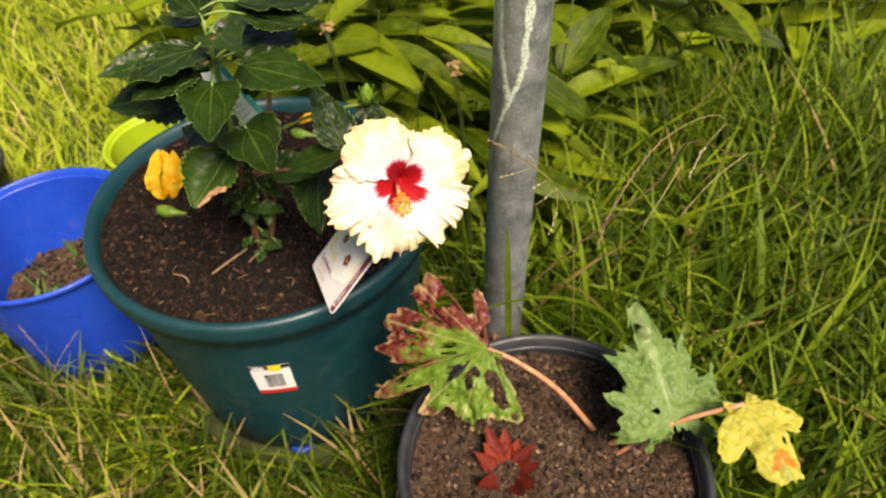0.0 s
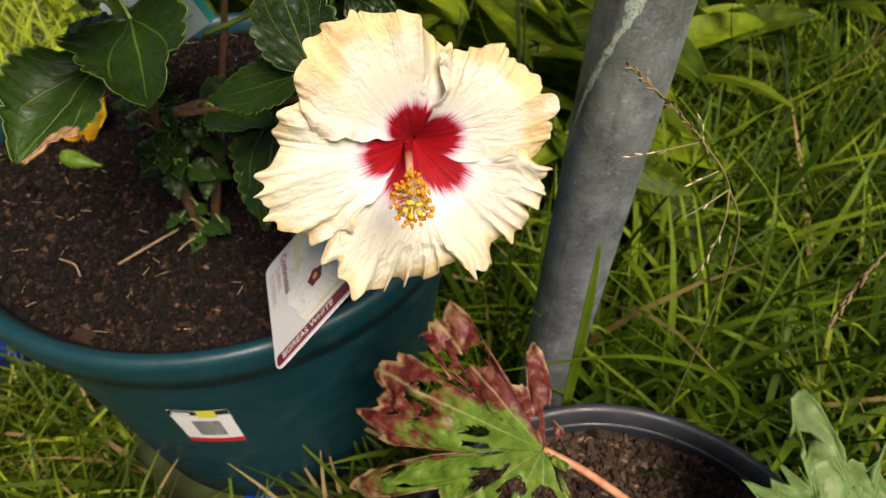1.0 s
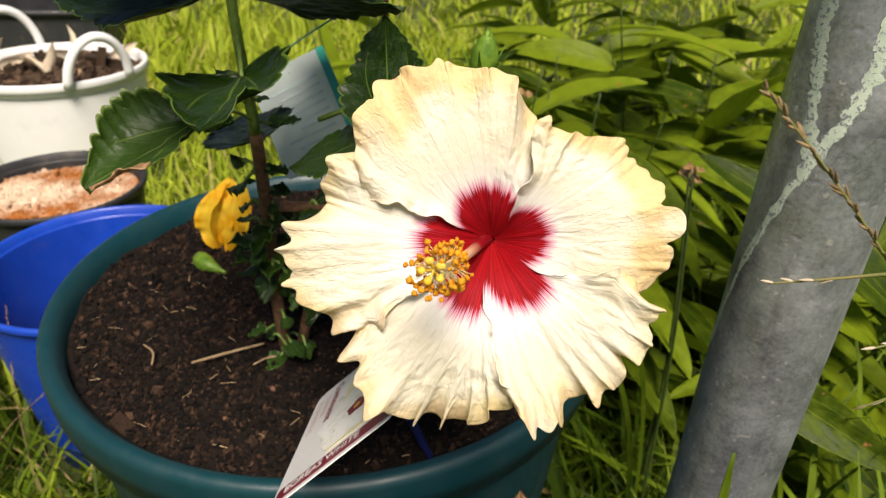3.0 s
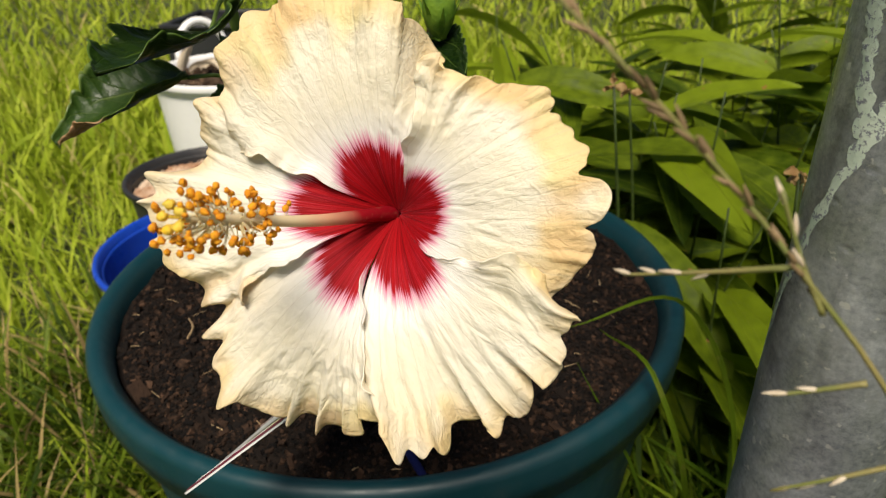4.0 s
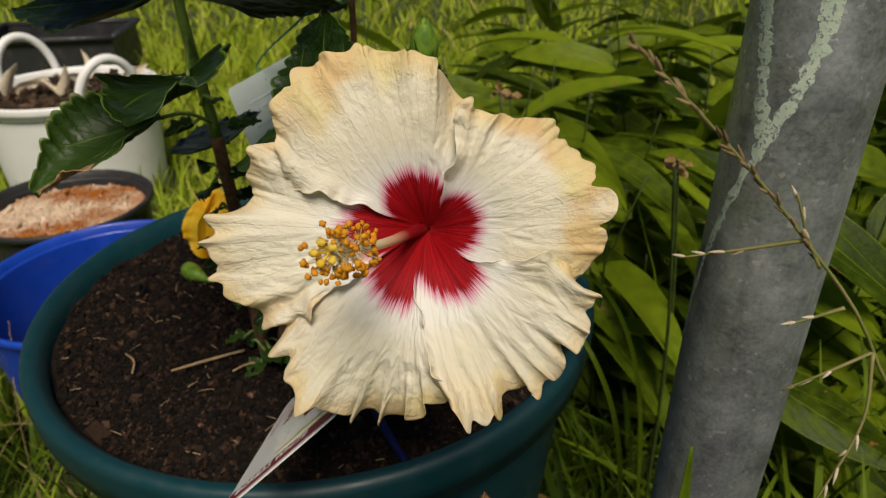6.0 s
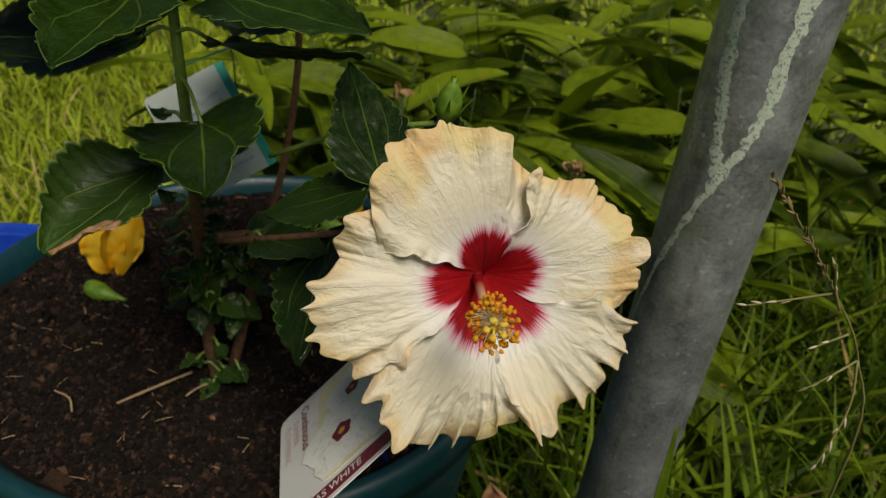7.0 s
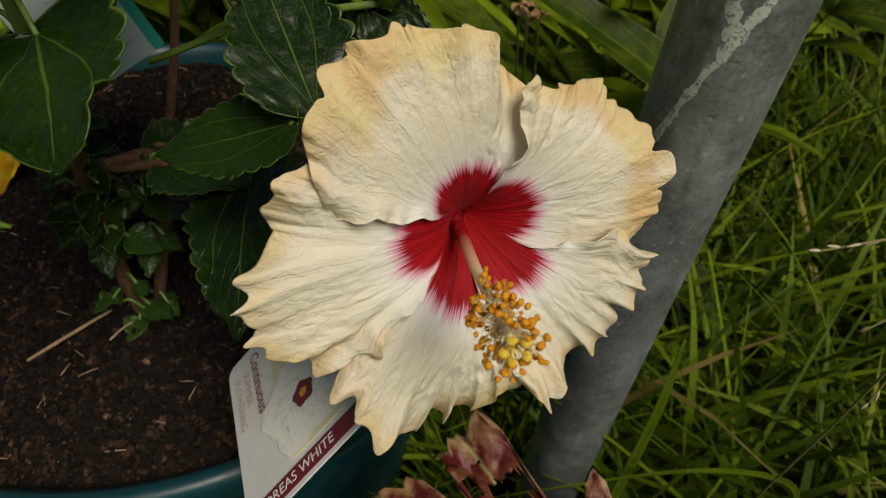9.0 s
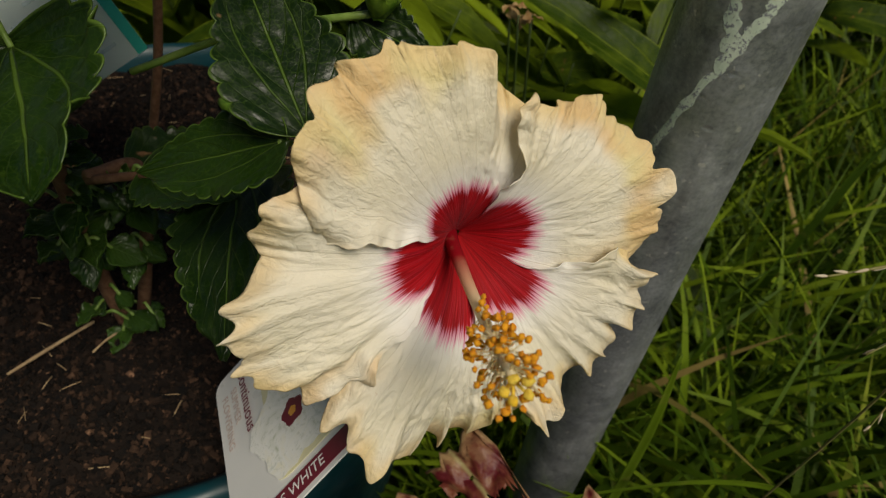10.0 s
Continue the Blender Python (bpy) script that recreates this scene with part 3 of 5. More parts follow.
build_pot("plant_pot", BLACK_TUB, M_BLACK, "black plastic pot with rusty crusted mix", 0.009, 0.018)
build_soil("potting_soil", BLACK_TUB, 0.134, 0.222, M_RUST, "rusty orange crusted mix with white glare painted in patches", 2500, 0.0016, 51, 0.004)
white_pot = build_pot("plant_pot", WHITE_POT, M_WHITE, "white plastic basket pot with hoop handles", 0.012, 0.03)
build_soil("potting_soil", WHITE_POT, 0.198, 0.272, M_SOIL_DRY, "brown soil with dry petals in the white pot", 700, 0.005, 61, 0.006)


def build_pot_label():
    """Paper sticker on the wall of the teal pot."""
    x, y, rim, top, base = TEAL_POT
    root = anchor("pot_sticker", (x, y - 0.23, 0.27), "white barcode sticker with black, yellow and red print", "sticker")

    def patch(name, a0, a1, z0, z1, lift, material):
        a = np.radians(np.linspace(a0, a1, 9))
        z = np.linspace(z0, z1, 3)
        A, Z = np.meshgrid(a, z)
        r = base + (rim - 0.016 - base) * (Z - 0.012) / (top - 0.046 - 0.012) + lift
        made(name, sheet(np.stack([x + r * np.sin(A), y - r * np.cos(A), Z], -1)), material, root)

    def at(u, v, du, dv, lift, material, name):
        patch(name, u, u + du, v, v + dv, lift, material)

    at(-0.2, 0.222, 13.6, 0.078, 0.0012, M_PRINT_WHITE, "sheet")
    at(-0.2, 0.290, 13.6, 0.010, 0.0018, M_PRINT_BLACK, "header_band")
    at(-0.2, 0.2215, 13.6, 0.010, 0.0018, M_PRINT_RED, "footer_band")
    at(6.4, 0.286, 4.2, 0.016, 0.0024, M_PRINT_YELLOW, "badge")
    at(1.0, 0.2920, 4.0, 0.006, 0.0024, M_PRINT_WHITE, "logo_bar")
    g = np.random.default_rng(4)
    u = 3.9
    while u < 10.2:
        w = g.choice([0.12, 0.2, 0.3])
        at(u, 0.240, w, 0.036, 0.0018, M_PRINT_BLACK, "barcode_bar")
        u += w + g.choice([0.12, 0.2])


build_pot_label()


# ---- steel pole with paint runs ----
def build_pole():
    x, y, r = POLE
    root = anchor("steel_pole", (x, y, 0), "weathered galvanised steel pole with pale green paint runs", "pole")
    zs = np.linspace(-0.02, 2.2, 40)
    made("shaft", tube_arrays(np.stack([np.full(40, x), np.full(40, y), zs], -1), r, 64), M_STEEL, root)

    def run(points, w0, w1, seed):
        p = bend(points, 260)
        t = np.linspace(0, 1, 260)
        half = np.radians((w0 + (w1 - w0) * t) / 2)
        lo = np.radians(p[:, 0]) - half * (0.9 + 0.6 * wave(t * 45, seed, 4))
        hi = np.radians(p[:, 0]) + half * (0.9 + 0.6 * wave(t * 45 + 9, seed + 1, 4))
        s = np.linspace(0, 1, 7)[None]
        A = lo[:, None] + (hi - lo)[:, None] * s
        R = r + 0.00012 + 0.00008 * np.sin(np.pi * s) * np.ones_like(A)
        P = np.stack([x + R * np.sin(A), y - R * np.cos(A), np.repeat(p[:, 1][:, None], 7, 1)], -1)
        made("paint_run", sheet(P), M_DRIP, root, "pale green run of old paint")

    run([(-72, 1.2), (-60, 0.80), (-50, 0.70), (-41, 0.674), (-25, 0.634)], 17, 13, 1)
    run([(14, 1.2), (8, 0.80), (4, 0.704), (-1, 0.670), (-16, 0.643), (-42, 0.603), (-67, 0.552), (-81, 0.505)], 18, 6, 5)


build_pole()


# ---- hibiscus ----
FLOWER_AT = np.array([-0.041, 0.515, 0.624])
FLOWER_N = unit((0.36, -0.86, 0.36))
FLOWER_V = unit(np.array([0, 0, 1.0]) - FLOWER_N[2] * FLOWER_N)
FLOWER_U = np.cross(FLOWER_V, FLOWER_N)


def in_flower(u, v, h):
    return FLOWER_AT + np.multiply.outer(u, FLOWER_U) + np.multiply.outer(v, FLOWER_V) + np.multiply.outer(h, FLOWER_N)


def petal_profile(rho):
    """Height (m) of the corolla over its plane at a distance (m) from the axis: a narrow throat, then a flat, slightly reflexed plate."""
    at, h = np.array([0, 5, 10, 18, 27, 36, 46, 60, 78, 95.0]), np.array([-38, -33, -28, -21.5, -17, -14.2, -13.2, -15, -18, -21.0])
    slope = np.gradient(h, at)
    x = np.clip(rho * 1000, 0, 94.99)
    i = np.clip(np.searchsorted(at, x, side="right") - 1, 0, len(at) - 2)
    d = at[i + 1] - at[i]
    f = (x - at[i]) / d
    return (h[i] * (1 + 2 * f) * (1 - f) ** 2 + slope[i] * d * f * (1 - f) ** 2 + h[i + 1] * f * f * (3 - 2 * f) + slope[i + 1] * d * f * f * (f - 1)) / 1000


def smooth_steps(x, at, values):
    """Cosine-eased values between knots."""
    at, values = np.asarray(at, float), np.asarray(values, float)
    i = np.clip(np.searchsorted(at, x, side="right") - 1, 0, len(at) - 2)
    f = np.clip((x - at[i]) / (at[i + 1] - at[i]), 0, 1)
    f = f * f * (3 - 2 * f)
    return values[i] * (1 - f) + values[i + 1] * f


def petal_arrays(first, last, reach, tips, rise, hem, red, seed, lift=0.0015):
    """One ruffled petal: a fan from the throat between two angles. reach: its length (mm) at even steps across; tips: drawn-out tips or nicks
    (angle, mm, width); rise: height (mm) of its margin at even steps; hem: how far (degrees) its free side edge swings, from the throat out;
    red: length (mm) of its red base."""
    ns, nt = 300, 110
    s = np.linspace(0, 1, ns)
    a = first + (last - first) * s
    R = smooth_steps(s, np.linspace(0, 1, len(reach)), reach)
    for at, mm, w in tips:
        R = R + mm * np.exp(-np.abs((a - at) / (1.25 * w)) ** 2.2)
    edge = np.clip(np.minimum(s, 1 - s) * 9, 0, 1)
    R = (R + edge * (2.6 * np.abs(wave(s * 8, seed, 1)) ** 0.8 + 1.0 * np.abs(wave(s * 24, seed + 9, 1)) - 1.6)) / 1000
    t = np.linspace(0.02, 1, nt)[:, None]
    rho = R[None] * t
    S, T = np.broadcast_to(s, rho.shape), np.broadcast_to(t, rho.shape)
    free = smooth_steps(np.clip(rho * 1000, 8, 64), np.linspace(8, 64, len(hem)), hem)
    A = a[None] + free * np.clip((S - 0.62) / 0.38, 0, 1) ** 2
    A = A - 16.0 * np.clip(1 - rho / 0.062, 0, 1) ** 0.6 * np.clip((0.45 - S) / 0.45, 0, 1) ** 2      # the covered side reaches far under its neighbour
    soft = np.clip((T - 0.20) / 0.80, 0, 1)
    calm = np.clip(S / 0.22, 0, 1) ** 1.5                      # the covered side lies flat under its neighbour
    H = petal_profile(rho)
    margin = smooth_steps(s, np.linspace(0, 1, len(rise)), rise) / 1000
    H = H + (margin - petal_profile(R))[None] * np.clip((T - 0.25) / 0.75, 0, 1) ** 2.6
    H = H + lift * (2 * S - 1) * np.clip((rho - 0.006) / 0.014, 0, 1)
    # broad radial folds, then frills that grow towards the margin
    fan = S * 6.5 + 0.35 * wave(T * 2.0, seed + 13, 1)
    H = H + 0.0021 * soft ** 1.1 * calm * wave(fan, seed + 2, 2)
    strong = 0.35 + 0.9 * np.abs(wave(S * 3.0, seed + 12, 1))
    frill = wave(S * 10 + 0.8 * wave(S * 3, seed + 11, 1) + 0.3 * T, seed + 3, 2)
    H = H + 0.0058 * soft ** 3.4 * strong * calm * frill
    curl = 2 * np.pi * (8.5 * S + 0.9 * wave(S * 4, seed + 21, 2)) + seed
    loose = np.clip(0.25 + 0.9 * wave(S * 2.3 + 5, seed + 22, 2), 0, 1)
    H = H + 0.0034 * soft ** 3.6 * loose * calm * np.sin(curl)
    A = A + 2.4 * soft ** 3.6 * loose * calm * np.cos(curl)
    H = H - 0.0030 * np.clip((T - 0.86) / 0.14, 0, 1) ** 2 * (0.5 + np.abs(wave(S * 7, seed + 6, 1)))      # the very edge rolls back
    H = H + 0.0052 * soft ** 8 * strong * wave(S * 22 + wave(S * 6, seed + 18, 1), seed + 15, 2)
    # crumpled tissue between the veins
    bent = S * 17 + 1.5 * T + 0.9 * wave(T * 5 + 2 * S, seed + 8, 2)
    ridge = 1 - np.abs(field(bent, T * 7 + 7, seed + 4, 2)) * 2.2
    worn = np.clip(0.55 + 0.9 * field(S * 4 + 3, T * 4 + 9, seed + 19, 1), 0.15, 1.2)
    H = H + 0.0010 * soft ** 0.8 * worn * ridge
    H = H + 0.0006 * soft * worn * field(S * 20 + 5 * T, T * 17 + 7, seed + 5, 3)
    lip = np.clip((S - 0.86) / 0.14, 0, 1) ** 2 * np.clip((rho - 0.014) / 0.012, 0, 1)
    H = H + lip * (0.0022 + 0.0050 * wave(rho * 150, seed + 16, 2))
    A = A + 1.1 * soft ** 5 * strong * calm * wave(S * 11 + T, seed + 7, 2)
    A = A + lip * 2.6 * wave(rho * 190 + 5, seed + 17, 2)
    A = np.radians(A)
    P = in_flower(rho * np.cos(A), rho * np.sin(A), H)
    return sheet(P, np.stack([S, rho * 1000 / red * 0.33], -1)), T


def build_petals(flower):
    def petal(*shape):
        arrays, T = petal_arrays(*shape)
        p = made("petal", arrays, M_PETAL, flower)
        margin = p.data.attributes.new("margin", "FLOAT", "POINT")
        margin.data.foreach_set("value", T.ravel().astype(np.float32))
        mod = p.modifiers.new("thickness", "SOLIDIFY")
        mod.thickness, mod.offset = 0.0004, -1

    petal(58, 157, (44, 51, 55, 64, 70.5, 73, 76.5, 75.5, 74.5, 67, 54), ((82, 4, 1.6), (88.5, 3, 1.6), (92, 3, 1.4), (106, 1.5, 1.5), (110.5, 3.5, 1.4), (118, 2, 2), (127.5, 3.5, 1.5), (131, -1.5, 1.2), (140, 1.5, 4)),
          (-17, -18, -25, -9, -12, -17, -14, -11, -8, -11, -12), (-2, -1, -4, 1, 0, 3, 4, 0), 23.5, 101)
    petal(138, 216, (58, 66, 73, 74, 70.5, 81, 84, 82.5, 77, 73, 60), ((154, 3, 1.4), (162, 1.5, 1.5), (176, 3, 1.8), (179.5, -2, 1.0), (182.5, 3.5, 1.4), (188, -1.5, 1.2), (193, 4.5, 1.1), (198, 4, 1.1), (202, -2, 1.2), (210, 4, 2)),
          (-16, -14, -11, -14, -16, -5, -6, -13, -14, -18, -16), (-8, -7, -6, -2, -6, -3, 3, 2), 29.5, 201)
    petal(206, 281, (58, 66, 76, 78.5, 81, 81, 79.5, 78.5, 76, 66.5, 60), ((218.5, 5, 1.6), (223, -4, 1.2), (228, 2, 1.5), (234.5, 5, 1.7), (238.5, -2, 1.3), (250, 6, 0.8), (253, -1, 1), (257.5, 5, 0.9), (268, 2, 1.5), (277, 3, 2)),
          (-17, -15, -9, -8, -3, -13, -21, -21, -16, -12, -11), (-24, -22, -18, -10, -9, -7, -2, 0), 29, 301)
    petal(275, 347, (56, 66, 74, 73, 74, 76, 75.5, 74, 74, 69.5, 58), ((284.5, 10, 1.6), (289, 4, 1.3), (295, 6.5, 1.5), (299, -1.5, 1.3), (307, 6, 0.9), (315, 3.5, 2.4), (320, -5, 0.9), (326, 2, 2.5), (336, -2.5, 0.9), (341.5, 4, 1.5)),
          (-14, 3, -4, -12, -15, -15, -13, -12, -12, -10, -10), (-25, -16, -12, -4, 2, 6, 3, 0), 28, 401)
    petal(332, 431, (54, 62, 66, 70, 74.5, 68, 65, 65.5, 58, 52.5, 52), ((357, 2, 4.0), (364.5, -3.0, 0.8), (369, 1.5, 3), (377, -4.5, 1.1), (383, 2.5, 2), (388.5, 1.5, 1.5), (396, -2, 1), (401, 2, 3), (429, 3, 1.1)),
          (-15, -13, -13, -12.5, -13, -14.5, -20, -25, -21, -17, -13), (-14, -6, -2, -4, 1, 4, 2, 0), 22, 501, 0.0014)


def ball_arrays(at, r, seed, squash=1.0):
    g = np.random.default_rng(seed)
    th = np.linspace(0.02, np.pi - 0.02, 6)[:, None]
    ph = np.linspace(0, 2 * np.pi, 8)[None]
    k = r * (1 + 0.26 * g.uniform(-1, 1, (6, 8)))
    k[:, -1] = k[:, 0]
    P = np.stack([k * np.sin(th) * np.cos(ph), k * np.sin(th) * np.sin(ph), squash * k * np.cos(th) * np.ones_like(ph)], -1)
    return sheet(P + np.asarray(at))


def build_flower(plant):
    throat = in_flower(-0.003, 0.0, -0.036)
    tip = np.array([-0.043, 0.464, 0.644])
    axis = unit(tip - throat)
    sag = np.array([0, 0, -0.002])
    line = bend([throat - axis * 0.004, throat * 0.5 + tip * 0.5 + sag, tip], 26)
    flower = made("flower", tube_arrays(line, np.interp(np.linspace(0, 1, 26), [0, 0.12, 0.4, 1], [0.0036, 0.0025, 0.0019, 0.0012]), 14), M_COLUMN, plant,
                  "open cream hibiscus flower with dark red eye and yellow stamens")
    build_petals(flower)
    g = np.random.default_rng(77)
    side = unit(np.cross(axis, (0.3, 0.1, 1.0)))
    up = np.cross(axis, side)
    threads, pollen = [], []
    for k in range(132):
        f = 0.62 + 0.37 * (k / 131) ** 0.62
        root = line[int(f * 25)]
        a = g.random() * 6.283
        out = math.cos(a) * side + math.sin(a) * up
        reach = g.uniform(0.0045, 0.0092) * (0.75 if f < 0.76 else 1.0)
        end = root + out * reach + axis * (g.uniform(-0.001, 0.004) + (0.004 if f > 0.9 else 0.0))
        mid = root + out * reach * 0.45 + axis * g.uniform(-0.0005, 0.001)
        threads.append(tube_arrays(bend([root, mid, end], 5), np.linspace(0.00026, 0.00013, 5), 4))
        pollen.append((end, g.uniform(0.80, 1.30), g.uniform(0, 360)))
    made("filament_tuft", joined(threads), M_FILAMENT, flower, "fine white stamen threads")["kind"] = "stuff"
    grains = []
    for k in range(5):
        me = quick_mesh("anther", *ball_arrays((0, 0, 0), 0.00106, 900 + k, 0.8))
        me.materials.append(M_ANTHER)
        grains.append(me)
    for k, (end, size, turn) in enumerate(pollen):
        ob = new("anther", grains[k % 5])
        ob.parent = flower
        ob.matrix_basis = Matrix.Translation(end) @ pose(0, 0, 0, turn, turn * 2, turn) @ Matrix.Diagonal((size, size * 0.8, size, 1))
    for k in range(5):
        a = k * 2 * math.pi / 5 + 0.4
        end = tip + axis * 0.0030 + (math.cos(a) * side + math.sin(a) * up) * 0.0032
        made("stigma", joined([tube_arrays(bend([tip - axis * 0.001, end], 4), 0.0005, 6), ball_arrays(end, 0.0015, 50 + k, 0.8)]), M_STIGMA, flower, "yellow stigma pad")
    back = in_flower(-0.003, 0.0, -0.040)
    for k in range(5):
        a = np.radians(36 + 72 * k)
        s = np.linspace(-1, 1, 7)[None]
        t = np.linspace(0, 1, 9)[:, None]
        w = 0.007 * np.sin(np.pi * np.clip(t * 0.75 + 0.22, 0, 1))
        rad = 0.004 + 0.020 * t
        off = s * w
        P = in_flower(rad * np.cos(a) - off * np.sin(a) - 0.003, rad * np.sin(a) + off * np.cos(a), -0.040 + 0.010 * t ** 1.5 - 0.002 + 0.0 * s)
        made("sepal", sheet(P), M_BUD, flower, "green sepal")
    made("flower_stalk", tube_arrays(bend([back, back - FLOWER_N * 0.02 + (0, 0, -0.004), (-0.115, 0.602, 0.590), (-0.190, 0.625, 0.560), (-0.236, 0.632, 0.545)], 22), np.linspace(0.0019, 0.0024, 22), 10), M_STEM, flower)


def leaf_arrays(base, tip, normal, width, cup=0.15, droop=0.0, teeth=0.13, roll=0.0, seed=0, broad=0.33, waves=0.055, ns=33, nt=121):
    """A leaf blade from base to tip, with toothed margin; cup lifts the sides, droop bows it, roll folds one side over."""
    base, tip = np.asarray(base, float), np.asarray(tip, float)
    L = np.linalg.norm(tip - base)
    ax = (tip - base) / L
    nm = unit(np.asarray(normal, float) - ax * (np.asarray(normal, float) @ ax))
    sd = np.cross(ax, nm)
    t = np.linspace(0, 1, nt)[:, None]
    s = np.linspace(-1, 1, ns)[None]
    k = math.log(0.5) / math.log(broad)
    tt = t ** k
    half = width / 2 * np.sin(np.pi * np.clip(tt, 0, 1)) ** 0.78 * (1 - 0.22 * t)
    saw = 1 + teeth * 1.1 * (np.abs(np.sin(np.pi * (t * 11.0 + 0.1 * seed))) ** 0.7 - 0.7) * np.clip(t * 6, 0, 1) + 0.8 * teeth * wave(t * 6, seed)
    edge = half * np.where(np.abs(s) > 0, 1 + (saw - 1) * np.abs(s) ** 4, 1)
    x = s * edge
    ang = cup * np.abs(s) ** 1.2 * (1 + 0.4 * wave(t * 4 + 3 * np.sign(s), seed + 1, 2))
    z = np.abs(x) * np.tan(np.clip(ang, -1.2, 1.2))
    x = x * np.cos(np.clip(ang, -1.2, 1.2))
    z = z + waves * 1.35 * width * np.abs(s) ** 3 * wave(t * 6.5 + 11 * (s > 0), seed + 2, 2)
    z = z + 0.02 * width * field(t * 7 + 20, s * 5 + 20, seed + 5, 2)
    if roll:
        m = np.clip(s * np.sign(roll) - 0.15, 0, 1) / 0.85
        bendy = abs(roll) * m ** 1.3
        z = z + np.abs(x) * np.sin(bendy) * 0.9
        x = x * (1 - m * (1 - np.cos(bendy)))
    z = z - droop * L * (t ** 2 - t)
    P = base + (t * L)[..., None] * ax + x[..., None] * sd + z[..., None] * nm
    uv = np.stack(np.broadcast_arrays((s + 1) / 2, t), -1)
    return sheet(P, uv)


def add_leaf(plant, base, tip, normal, width, stalk_from=None, material=None, label="", **shape):
    ob = made("leaf", leaf_arrays(base, tip, normal, width, **shape), material or M_LEAF, plant, label)
    mod = ob.modifiers.new("thickness", "SOLIDIFY")
    mod.thickness, mod.offset = 0.00045, -1
    if stalk_from is not None:
        base, tip, root = (np.asarray(k, float) for k in (base, tip, stalk_from))
        inner = base + unit(tip - base) * 0.003
        mid = (root + base) / 2 + (0, 0, 0.004)
        made("leaf_stalk", tube_arrays(bend([root, mid, inner], 9), 0.0011, 8), M_GREEN_STEM, ob)
    return ob


def build_bud(plant, base, tip, fat, root):
    base, tip = np.asarray(base, float), np.asarray(tip, float)
    t = np.linspace(0, 1, 18)
    line = base + t[:, None] * (tip - base)
    r = fat * np.sin(np.pi * np.clip(t * 0.86 + 0.10, 0, 1)) ** 0.9
    ob = made("flower_bud", tube_arrays(line, np.maximum(r, 0.0006), 20), M_BUD, plant, "closed pointed green flower bud")
    ax = unit(tip - base)
    L = np.linalg.norm(tip - base)
    sd = unit(np.cross(ax, (0.2, 0.9, 0.1)))
    up = np.cross(ax, sd)
    for k in range(5):
        a = k * 1.2566
        o = math.cos(a) * sd + math.sin(a) * up
        made("sepal", leaf_arrays(base + o * fat * 0.45, base + ax * L * 1.04 + o * fat * 0.25, o, fat * 1.35, -0.5, 0.16, 0.0, seed=k, ns=9, nt=20), M_BUD, ob)
    for k in range(8):
        a = k * 0.7854 + 0.3
        o = math.cos(a) * sd + math.sin(a) * up
        made("bract", leaf_arrays(base + o * fat * 0.3, base + o * fat * 1.75 + ax * L * (0.62 + 0.10 * (k % 3)), o - 0.5 * ax, 0.0030, 0.2, -0.10, 0.0, seed=k, ns=5, nt=14), M_BUD, ob)
    made("bud_stalk", tube_arrays(bend([root, (np.asarray(root) + base) / 2 + (0, 0, 0.006), base + ax * 0.002], 12), 0.0016, 8), M_GREEN_STEM, ob)


